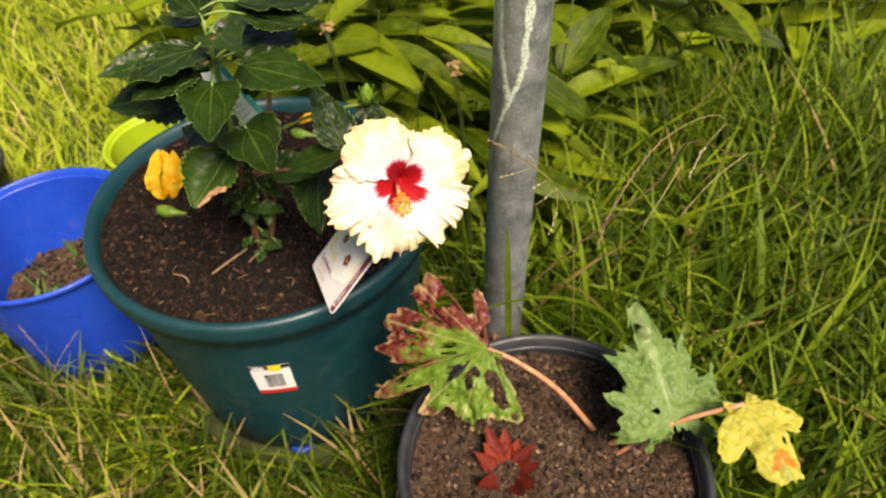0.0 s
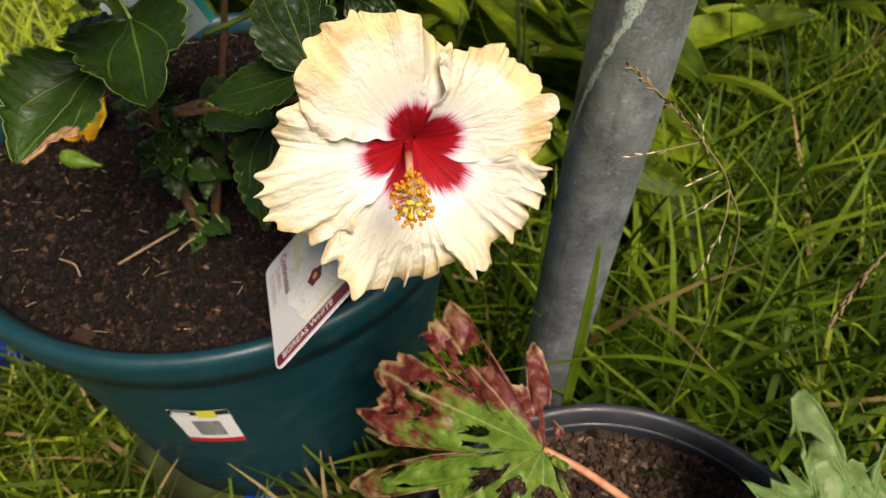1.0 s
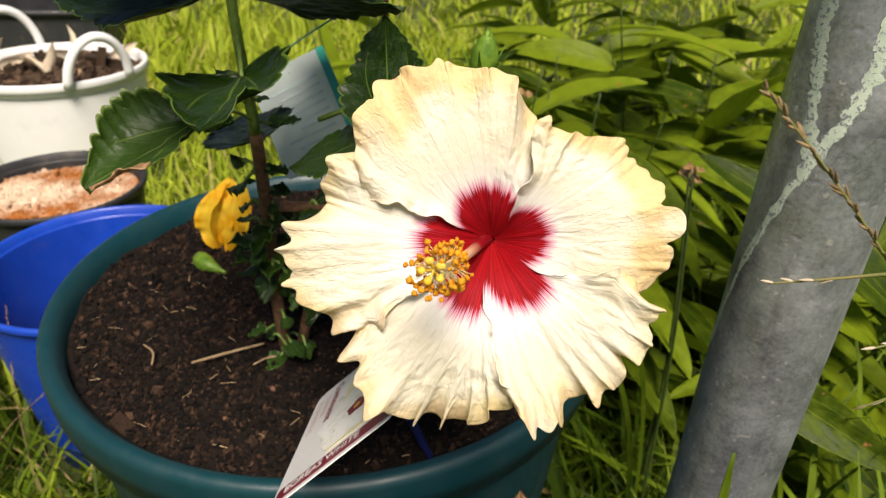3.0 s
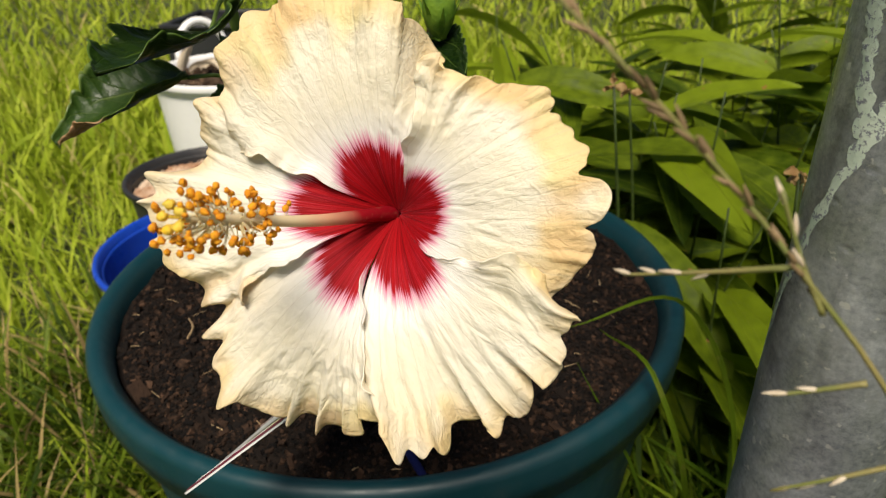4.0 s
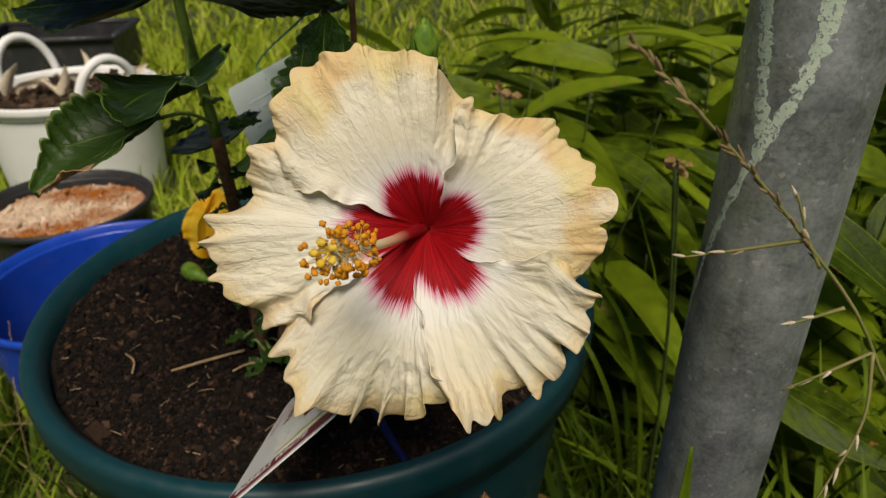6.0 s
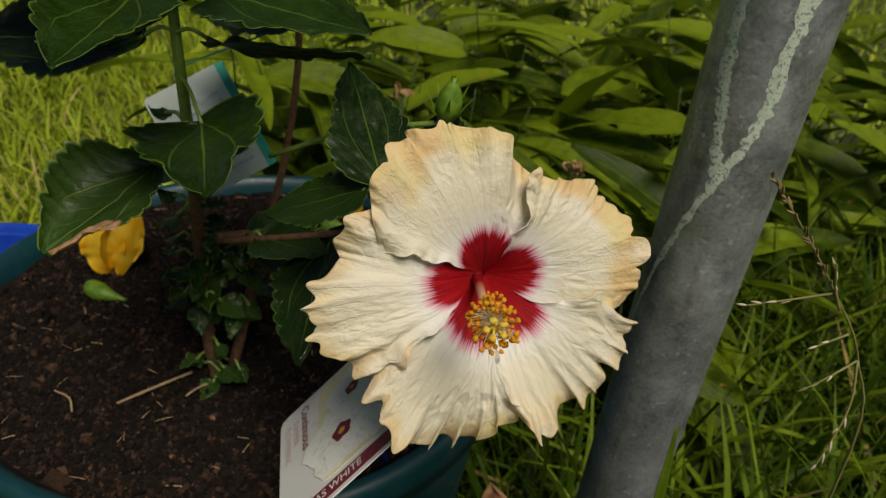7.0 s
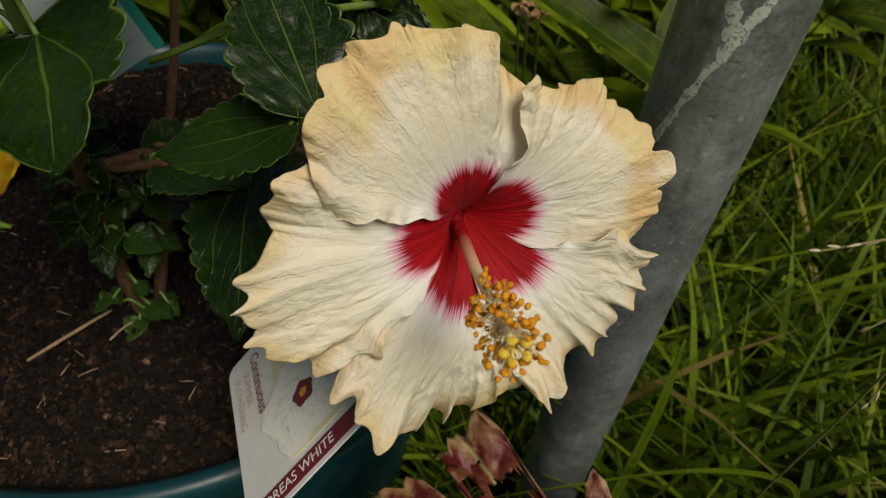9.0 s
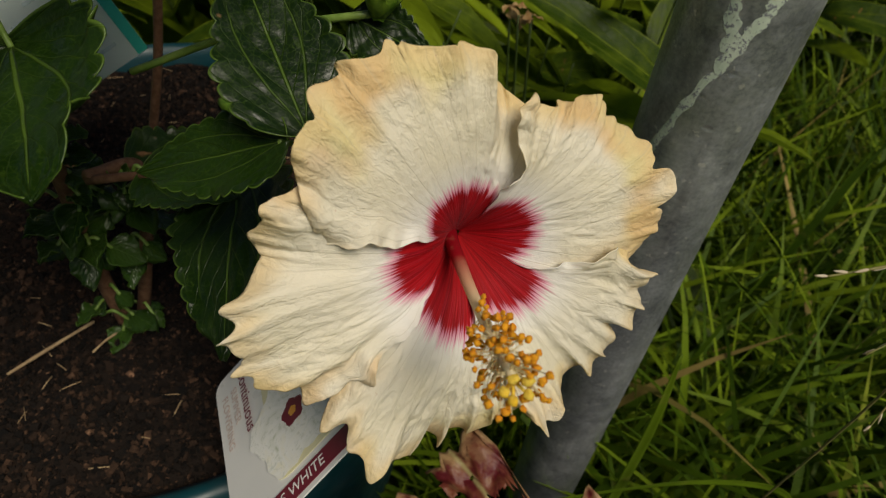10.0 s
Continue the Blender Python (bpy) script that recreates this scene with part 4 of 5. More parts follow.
def build_hibiscus():
    plant = anchor("hibiscus_plant", (-0.262, 0.655, 0.395), "potted hibiscus shrub with glossy dark green toothed leaves", "plant")
    main = bend([(-0.262, 0.655, 0.380), (-0.262, 0.648, 0.45), (-0.255, 0.640, 0.53), (-0.242, 0.622, 0.605), (-0.231, 0.603, 0.680), (-0.226, 0.596, 0.76)], 40)
    made("stem", tube_arrays(main[:24], np.linspace(0.0052, 0.0042, 24), 12), M_STEM, plant)
    made("stem", tube_arrays(main[23:], np.linspace(0.0036, 0.0022, 17), 12), M_GREEN_STEM, plant, "young green upper stem")
    made("stem", tube_arrays(bend([(-0.258, 0.660, 0.38), (-0.235, 0.655, 0.46), (-0.222, 0.660, 0.53), (-0.236, 0.632, 0.548)], 24), np.linspace(0.0045, 0.0032, 24), 10), M_STEM, plant)
    made("stem", tube_arrays(bend([(-0.276, 0.738, 0.38), (-0.262, 0.75, 0.46), (-0.240, 0.76, 0.55), (-0.226, 0.76, 0.63), (-0.222, 0.755, 0.70)], 24), np.linspace(0.0034, 0.0024, 24), 10), M_STEM, plant)
    build_flower(plant)
    build_bud(plant, (-0.088, 0.610, 0.657), (-0.084, 0.606, 0.684), 0.0068, (-0.190, 0.618, 0.620))
    top = (-0.229, 0.600, 0.690)
    low = (-0.240, 0.620, 0.610)
    # the scorched leaf and its neighbours
    add_leaf(plant, (-0.228, 0.572, 0.630), (-0.258, 0.511, 0.604), (-0.35, -0.35, 0.85), 0.070, low, M_LEAF_BROWN, "dark green leaf with brown scorched patch", cup=0.16, roll=0.8, seed=3, broad=0.48)
    add_leaf(plant, (-0.209, 0.580, 0.652), (-0.168, 0.503, 0.653), (-0.10, -0.25, 0.95), 0.070, (-0.233, 0.606, 0.665), cup=0.34, droop=-0.06, seed=5)
    add_leaf(plant, (-0.104, 0.547, 0.648), (-0.139, 0.607, 0.684), (0.35, -0.72, 0.60), 0.045, (-0.120, 0.600, 0.592), cup=0.14, seed=7)
    add_leaf(plant, (-0.110, 0.544, 0.648), (-0.170, 0.562, 0.614), (-0.10, -0.55, 0.85), 0.034, (-0.118, 0.600, 0.592), cup=0.12, seed=9)
    add_leaf(plant, (-0.152, 0.622, 0.574), (-0.142, 0.528, 0.548), (-0.45, -0.35, 0.82), 0.072, (-0.170, 0.622, 0.566), cup=0.10, droop=0.08, seed=11)
    add_leaf(plant, (-0.098, 0.613, 0.655), (-0.066, 0.600, 0.647), (0.35, -0.75, 0.55), 0.028, (-0.112, 0.622, 0.640), cup=0.1, seed=12)
    add_leaf(plant, (-0.244, 0.596, 0.686), (-0.345, 0.585, 0.676), (-0.05, -0.45, 0.89), 0.078, top, cup=0.22, seed=13)
    add_leaf(plant, (-0.214, 0.604, 0.686), (-0.128, 0.607, 0.690), (0.02, 0.35, 0.9), 0.060, top, cup=-0.1, seed=15)
    add_leaf(plant, (-0.205, 0.600, 0.712), (-0.116, 0.562, 0.712), (0.15, -0.35, 0.93), 0.066, (-0.227, 0.598, 0.715), cup=0.15, seed=17)
    add_leaf(plant, (-0.240, 0.612, 0.700), (-0.298, 0.680, 0.690), (-0.2, 0.1, 0.95), 0.080, top, cup=0.12, seed=19)
    add_leaf(plant, (-0.215, 0.615, 0.715), (-0.160, 0.690, 0.712), (0.1, 0.0, 0.98), 0.075, (-0.228, 0.600, 0.71), cup=0.12, seed=21)
    add_leaf(plant, (-0.236, 0.586, 0.738), (-0.275, 0.515, 0.742), (-0.1, -0.2, 0.97), 0.062, (-0.227, 0.597, 0.735), cup=0.2, seed=23)
    add_leaf(plant, (-0.216, 0.588, 0.752), (-0.180, 0.535, 0.765), (0.1, -0.3, 0.95), 0.050, (-0.226, 0.596, 0.75), cup=0.2, seed=25)
    add_leaf(plant, (-0.232, 0.607, 0.760), (-0.270, 0.660, 0.775), (-0.2, 0.1, 0.95), 0.050, (-0.226, 0.596, 0.755), cup=0.2, seed=27)
    add_leaf(plant, (-0.250, 0.640, 0.590), (-0.330, 0.690, 0.575), (-0.2, -0.2, 0.95), 0.070, (-0.247, 0.630, 0.585), cup=0.15, seed=29)
    add_leaf(plant, (-0.228, 0.755, 0.660), (-0.300, 0.745, 0.665), (-0.1, -0.3, 0.95), 0.060, (-0.223, 0.757, 0.66), cup=0.15, seed=31)
    add_leaf(plant, (-0.215, 0.760, 0.690), (-0.140, 0.770, 0.700), (0.1, -0.3, 0.95), 0.062, (-0.222, 0.756, 0.69), cup=0.15, seed=33)
    add_leaf(plant, (-0.224, 0.740, 0.700), (-0.215, 0.670, 0.705), (0.0, -0.3, 0.95), 0.055, (-0.222, 0.755, 0.70), cup=0.15, seed=35)
    add_leaf(plant, (-0.225, 0.650, 0.535), (-0.170, 0.690, 0.520), (0.2, -0.3, 0.93), 0.060, (-0.224, 0.658, 0.528), cup=0.1, seed=37)
    add_leaf(plant, (-0.205, 0.630, 0.555), (-0.150, 0.600, 0.570), (0.1, -0.4, 0.9), 0.042, (-0.21, 0.63, 0.555), cup=0.2, seed=39)
    g = np.random.default_rng(31)
    for k in range(11):
        a = math.radians(20 + 140 * k / 10) if k < 8 else math.radians(200 + 40 * (k - 8))
        z = g.uniform(0.69, 0.77)
        d = np.array([math.cos(a), math.sin(a), g.uniform(-0.15, 0.2)])
        root = np.array([-0.228, 0.600, z])
        b = root + d * g.uniform(0.018, 0.045)
        size = g.uniform(0.06, 0.09)
        add_leaf(plant, b, b + unit(d + (0, 0, -0.15)) * size, (g.normal(0, 0.25), -0.25, 1.0), size * g.uniform(0.62, 0.85), root, cup=g.uniform(0.05, 0.35), droop=g.uniform(-0.05, 0.12), seed=400 + k)
    # small curled leaves low on the stems
    g = np.random.default_rng(5)
    for k in range(46):
        f = g.uniform(0.08, 0.72)
        root = main[int(f * 39)] + g.normal(0, 0.004, 3)
        if k % 3 == 0:
            root = np.array([-0.250 + 0.03 * f, 0.655, 0.40 + 0.2 * f])
        a = g.uniform(-3.5, 0.6) if k % 4 else g.uniform(0, 6.28)
        d = np.array([math.cos(a), math.sin(a), g.uniform(-0.5, 0.5)])
        b = root + d * 0.010
        size = g.uniform(0.012, 0.025)
        add_leaf(plant, b, b + unit(d + (0, 0, -0.3)) * size, (d[0] * 0.4, d[1] * 0.4 - 0.2, 1.0), size * g.uniform(0.8, 1.05), root, M_CURLY, cup=g.uniform(-0.7, 0.8), droop=g.uniform(-0.2, 0.3), teeth=0.03, seed=200 + k, waves=0.16, ns=17, nt=20)
    return plant


build_hibiscus()


# ---- plant labels, sticks and fallen things ----
def card(name, corners, thick, material, parent, label="", rounded=0.004):
    """A thin stiff card between four corners (in order), with rounded corners."""
    c = [np.asarray(k, float) for k in corners]
    nm = unit(np.cross(c[1] - c[0], c[3] - c[0]))
    rim = []
    for k in range(4):
        p, a, b = c[k], unit(c[k - 1] - c[k]), unit(c[(k + 1) % 4] - c[k])
        for f in np.linspace(0, 1, 5):
            rim.append(p + a * rounded * (1 - f) ** 2 + b * rounded * f ** 2)
    bm = bmesh.new()
    top = [bm.verts.new(p + nm * thick / 2) for p in rim]
    bot = [bm.verts.new(p - nm * thick / 2) for p in rim]
    bm.faces.new(top)
    bm.faces.new(bot[::-1])
    n = len(rim)
    for k in range(n):
        bm.faces.new((top[k], bot[k], bot[(k + 1) % n], top[(k + 1) % n]))
    bm.normal_update()
    return part(name, bm, material, parent, label)


def lettering(text, at, right, up, size, material, parent, name="lettering"):
    """Flat printed words as a mesh."""
    cu = bpy.data.curves.new(name, "FONT")
    cu.body, cu.size, cu.extrude = text, size, 0.00005
    tmp = bpy.data.objects.new(name, cu)
    scene.collection.objects.link(tmp)
    bpy.context.view_layer.update()
    me = bpy.data.meshes.new_from_object(tmp.evaluated_get(bpy.context.evaluated_depsgraph_get()))
    bpy.data.objects.remove(tmp)
    right, up = unit(right), unit(up)
    nm = np.cross(right, up)
    m = Matrix(((right[0], up[0], nm[0], at[0]), (right[1], up[1], nm[1], at[1]), (right[2], up[2], nm[2], at[2]), (0, 0, 0, 1)))
    me.transform(m)
    me.materials.clear()
    me.materials.append(material)
    ob = new(name, me)
    ob.parent = parent
    ob.matrix_parent_inverse = parent.matrix_world.inverted()
    return ob


def mat_printed_bloom():
    n = Nodes("printed_petals", 0.35)
    warp = n.noise(70.0, None, 3, 0.6, warp=1.5)
    fold = n.noise(190.0, None, 3, 0.6, warp=2.0)
    c = n.ramp(warp, [(0.30, (0.50, 0.54, 0.42)), (0.37, (0.78, 0.79, 0.73)), (0.50, (0.87, 0.87, 0.84)), (0.75, (0.85, 0.82, 0.68))])
    c = n.mix(n.fade(fold, 0.54, 0.64, 0.0, 0.4), c, (0.52, 0.55, 0.48))
    n.set("Base Color", c)
    return n.m


M_PRINT_BLOOM = mat_printed_bloom()


def build_tag():
    """White picture label on a stake: corners low, upper left, top, right."""
    low, ul = np.array([-0.134, 0.476, 0.472]), np.array([-0.174, 0.576, 0.446])
    top_, right_ = np.array([-0.113, 0.533, 0.548]), np.array([-0.086, 0.505, 0.524])
    e1 = unit(ul - low)
    nm = unit(np.cross(right_ - low, e1))
    e2 = np.cross(e1, nm) * -1
    if (right_ - low) @ e2 < 0:
        e2 = -e2
    nm = np.cross(e2, e1)
    L1, L2 = np.linalg.norm(ul - low), 0.084
    root = anchor("plant_label", tuple(low), "white plastic picture label for the hibiscus, stuck in the pot", "plant label")
    t = 0.0008

    def at(a, b, h=0.0):
        return low + e1 * a * L1 + e2 * b * L2 + face * h

    face = nm if nm[2] > 0 else -nm
    card("card", [at(0, 0), at(0, 1), at(1, 1), at(1, 0)], 0.0008, M_CARD, root, rounded=0.008)
    card("name_band", [at(0.02, 0.03, t), at(0.02, 0.97, t), at(0.105, 0.97, t), at(0.105, 0.03, t)], 0.0003, M_MAROON, root, "maroon name band", 0.003)
    card("picture_ground", [at(0.14, 0.36, t), at(0.14, 0.97, t), at(0.97, 0.97, t), at(0.97, 0.42, t)], 0.0003, M_PRINT_CREAM, root, "cream picture ground", 0.010)
    lettering("BOREAS WHITE", at(0.040, 0.10, t * 1.6), e2, e1, 0.0074, M_PRINT_WHITE, root)
    lettering("Continuous", at(0.93, 0.235, t * 1.6), -e1, e2, 0.0095, M_MAROON, root)
    lettering("SUMMER", at(0.86, 0.150, t * 1.6), -e1, e2, 0.0066, M_PRINT_PALE, root)
    lettering("FLOWERING", at(0.86, 0.065, t * 1.6), -e1, e2, 0.0066, M_PRINT_PALE, root)
    for k, (a, b) in enumerate(((0.27, 0.83), (0.70, 0.74), (0.40, 0.60))):
        ang = np.linspace(0, 2 * np.pi, 60)
        r = (0.0125, 0.0215, 0.0285)[k] * (1 + 0.10 * np.sin(5 * ang + k) + 0.03 * np.sin(17 * ang + k))
        c = at(a, b, t * (1.3 + 0.25 * k))

        def disc(size, lift):
            return sheet(np.stack([np.repeat((c + face * lift)[None], 60, 0), c + face * lift + np.cos(ang)[:, None] * (r * size)[:, None] * e1 + np.sin(ang)[:, None] * (r * size)[:, None] * e2]))

        made("printed_bloom", disc(1.0, 0.0), M_PRINT_BLOOM, root, "printed white ruffled bloom")
        made("printed_eye", disc(0.25, 0.0001), M_MAROON, root, "printed maroon flower eye")
        made("printed_column", disc(0.09, 0.0002), M_PRINT_ORANGE, root, "printed orange stamen column")
    foot = np.array([-0.106, 0.610, 0.385])
    made("stake", tube_arrays(bend([at(0.75, 0.80, -0.004), (at(0.8, 0.7) + foot) / 2, foot], 10), 0.0028, 8), M_STAKE, root, "navy blue stake in the soil")


build_tag()


M_PRINT_AQUA_DARK = plain("grey_print", (0.46, 0.56, 0.55), 0.4)


def build_care_tag():
    """Pale aqua card with a teal border hanging among the leaves."""
    br, tr = np.array([-0.247, 0.760, 0.546]), np.array([-0.300, 0.790, 0.608])
    root = anchor("plant_label", tuple(br), "pale aqua care label with teal border tied to a stem", "plant label")
    up = unit(tr - br)
    left = unit(np.cross(up, (-0.30, 0.80, -0.30)))
    if left[0] > 0:
        left = -left
    H, W = np.linalg.norm(tr - br) * 1.1, 0.072
    nm = np.cross(-left, up)
    s = 1.0 if nm[1] < 0 else -1.0
    at = lambda a, b, h=0.0: br + left * a * W + up * b * H + nm * h * s
    card("card", [at(0, 0), at(1, 0), at(1, 1), at(0, 1)], 0.0008, M_PRINT_AQUA, root)
    card("border_strip", [at(0.0, 0.0, 0.0008), at(0.10, 0.0, 0.0008), at(0.10, 1, 0.0008), at(0, 1, 0.0008)], 0.0003, M_PRINT_TEAL, root, "teal border", 0.001)
    for k in range(9):
        b = 0.12 + 0.08 * k
        card("text_bar", [at(0.2, b, 0.0008), at(0.62 + 0.2 * ((k * 7) % 3) / 2, b, 0.0008), at(0.62 + 0.2 * ((k * 7) % 3) / 2, b + 0.025, 0.0008), at(0.2, b + 0.025, 0.0008)], 0.0002, M_PRINT_AQUA_DARK, root, rounded=0.0005)
    made("tie", tube_arrays(bend([at(0.5, 0.9), at(0.5, 1.1), (-0.236, 0.72, 0.66)], 8), 0.0008, 6), M_PRINT_TEAL, root)


build_care_tag()


def crumpled(base, tip, normal, width, seed, cup, wavy):
    return leaf_arrays(base, tip, normal, width, cup=cup, droop=0.25, teeth=0.0, seed=seed, waves=wavy, broad=0.55, ns=25, nt=30)


def build_fallen_bloom(at, tilt, seed, label, size=1.0):
    """A wilted yellow bloom lying on the soil with its green calyx."""
    at = np.asarray(at, float)
    root = anchor("fallen_flower", tuple(at), label, "flower")
    g = np.random.default_rng(seed)
    for k in range(5):
        b = at + g.normal(0, 0.004, 3) * (1, 1, 0.2)
        d = np.asarray(tilt, float) + g.normal(0, 0.06, 3)
        made("petal", crumpled(b, b + unit(d) * size * g.uniform(0.060, 0.078), (0.35 + 0.2 * k, -0.9, 0.1 * k), size * g.uniform(0.032, 0.046), seed + k, g.uniform(-0.4, 0.5), 0.10), M_YELLOW, root)
    line = bend([at + (0.006, -0.030, 0.006), at + (0.026, -0.040, 0.008), at + (0.052, -0.042, 0.006)], 14)
    made("calyx", tube_arrays(line - (0.01, 0, 0), np.array([0.003, 0.0055, 0.0072, 0.0083, 0.0088, 0.009, 0.0088, 0.0083, 0.0074, 0.006, 0.0045, 0.003, 0.002, 0.0018]), 12), M_BUD, root, "pale green calyx")


build_fallen_bloom((-0.428, 0.765, 0.394), (0.16, 0.15, 0.9), 61, "wilted yellow bloom with green calyx lying on soil", 1.12)
build_fallen_bloom((-0.262, 0.950, 0.392), (0.5, 0.0, 0.30), 71, "small wilted yellow bloom near the pot's back rim", 0.55)


def build_stick(points, r, label):
    p = bend(points, 18)
    root = made("dry_stick", tube_arrays(p, r * (1 + 0.25 * wave(np.linspace(0, 5, 18), 3)), 8), M_STRAW)
    tagged(root, label, "stick")


build_stick([(-0.3187, 0.6045, 0.4005), (-0.299, 0.6255, 0.4030), (-0.2796, 0.6467, 0.4045)], 0.0012, "dry straw stick lying on the potting mix")
build_stick([(-0.372, 0.606, 0.3990), (-0.355, 0.600, 0.4010), (-0.345, 0.589, 0.4000)], 0.0008, "short dry twig on the potting mix")
build_stick([(-0.262, 0.644, 0.400), (-0.267, 0.633, 0.4035), (-0.273, 0.624, 0.4015)], 0.0008, "grey dry twig at the shrub's foot")


# ---- handles of the white pot, its dry petals, a crate behind ----
def build_white_pot_trim():
    x, y, r, top, _ = WHITE_POT
    for a in (-0.2, 2.94):
        c, s = math.cos(a), math.sin(a)
        base = np.array([x + (r - 0.006) * c, y + (r - 0.006) * s, top - 0.01])
        side = np.array([-s, c, 0.0])
        t = np.linspace(0, np.pi, 22)
        line = base + np.cos(t)[:, None] * side * 0.075 + np.sin(t)[:, None] * np.array([0.015 * c, 0.015 * s, 0.105])
        made("hoop_handle", tube_arrays(line, 0.011, 10), M_WHITE, white_pot, "white plastic hoop handle")
    g = np.random.default_rng(6)
    for k in range(7):
        b = np.array([x + g.uniform(-0.12, 0.12), y + g.uniform(-0.12, 0.12), top - 0.015])
        d = np.array([g.normal(), g.normal(), 0.8])
        ob = made("dry_petal", leaf_arrays(b, b + unit(d) * g.uniform(0.06, 0.11), (g.normal(), g.normal(), 0.6), 0.035, cup=0.6, droop=0.3, teeth=0, seed=k, ns=11, nt=16), M_SEED)
        tagged(ob, "pale curled dry petal on the soil", "petal", "dry petals in the white pot")


build_white_pot_trim()


def build_crate():
    root = anchor("storage_crate", (-2.45, 2.05, 0), "black plastic crate standing on the lawn", "crate")
    bm = bmesh.new()
    bmesh.ops.create_cube(bm, size=1.0, matrix=Matrix.Translation((-2.45, 2.05, 0.13)) @ pose(0, 0, 0, 0, 0, 35) @ Matrix.Diagonal((0.50, 0.36, 0.26, 1)))
    bmesh.ops.delete(bm, geom=[f for f in bm.faces if f.normal.z > 0.9], context="FACES")
    ob = part("body", bm, M_BLACK, root)
    ob.modifiers.new("thickness", "SOLIDIFY").thickness = 0.006
    rim = [Vector((-2.45, 2.05, 0.26)) + pose(0, 0, 0, 0, 0, 35) @ Vector((sx * 0.255, sy * 0.185, 0)) for sx, sy in ((-1, -1), (1, -1), (1, 1), (-1, 1))]
    for k in range(4):
        made("rim_bar", tube_arrays(bend([tuple(rim[k]), tuple(rim[(k + 1) % 4])], 4), 0.012, 8), M_BLACK, root)


build_crate()


def build_blue_lid():
    x, y = BLUE_LID
    tagged(made("bucket_lid", shifted(turned([(0.0, 0.008), (0.018, 0.008), (0.022, 0.011), (0.024, 0.008), (0.024, 0.002), (0.022, 0.0), (0.0, 0.003)], 48), (x, y, 0)), M_BLUE), "bright blue plastic lid lying in the grass", "lid")


BLUE_LID = (-0.262, 0.572)
build_blue_lid()


def build_tub_plant():
    x, y = BLUE_TUB[:2]
    root = anchor("small_plant", (x, y, 0.14), "small grey-green plant growing in the blue tub", "plant")
    g = np.random.default_rng(15)
    for k in range(34):
        a, rr = g.uniform(0, 6.28), 0.09 * math.sqrt(g.random())
        b = np.array([x + rr * math.cos(a) + 0.02, y + rr * math.sin(a) - 0.01, 0.142])
        d = np.array([g.normal(0, 0.7), g.normal(0, 0.7), 1.0])
        made("leaf", leaf_arrays(b, b + unit(d) * g.uniform(0.03, 0.07), (g.normal(), g.normal(), 1), 0.016, cup=0.2, seed=k, ns=7, nt=12), M_KALE, root)


build_tub_plant()


# ---- plants of the grey pot ----
def ragged_arrays(node, axis, normal, lobes, seed, holes, size_waves=0.012, blunt=1.7, eaten=0.0, nr=70, na=190, span=300, jag=1.0, bodies=()):
    """A chewed palmate leaf: lobes are (angle from the axis, length, width)."""
    ax = unit(axis)
    nm = unit(np.asarray(normal, float) - ax * (np.asarray(normal, float) @ ax))
    sd = np.cross(nm, ax)
    a = np.linspace(-span / 2, span / 2, na)
    R = np.full(na, 0.020)
    for lo, hi, r0 in bodies:
        R = np.maximum(R, r0 * np.clip((a - lo) / 9, 0, 1) * np.clip((hi - a) / 9, 0, 1))
    for at, length, width in lobes:
        R = np.maximum(R, length * np.exp(-np.abs((a - at) / width) ** blunt))
    R = R * (1 + jag * (0.10 * wave(a / 9 + 40, seed) + 0.07 * wave(a / 3.2 + 90, seed + 1)))
    t = np.linspace(0.01, 1, nr)[:, None]
    A = np.radians(a)[None]
    r = R[None] * t
    X, Y = r * np.cos(A), r * np.sin(A)
    Z = size_waves * field(X * 38 + 20, Y * 38 + 20, seed + 2) * t + 0.5 * size_waves * field(X * 95 + 20, Y * 95 + 20, seed + 3) * t - 1.4 * r ** 2
    P = np.asarray(node, float) + X[..., None] * ax + Y[..., None] * sd + Z[..., None] * nm
    mid = (t[:-1] + t[1:]) / 2
    f = field(X[:-1, :-1] * 62 + 9, Y[:-1, :-1] * 62 + 9, seed + 4, 2)
    rib = np.min([np.abs(a[:-1] - at) for at, _, _ in lobes], axis=0)[None] * R[:-1][None] * mid
    keep = ~((f > holes - eaten * np.clip(a[:-1] / 60, 0, 1)[None]) & (mid > 0.3) & (rib > 0.12))
    uv = np.stack(np.broadcast_arrays((a[None] / span + 0.5), t), -1)
    return sheet(P, uv, keep)


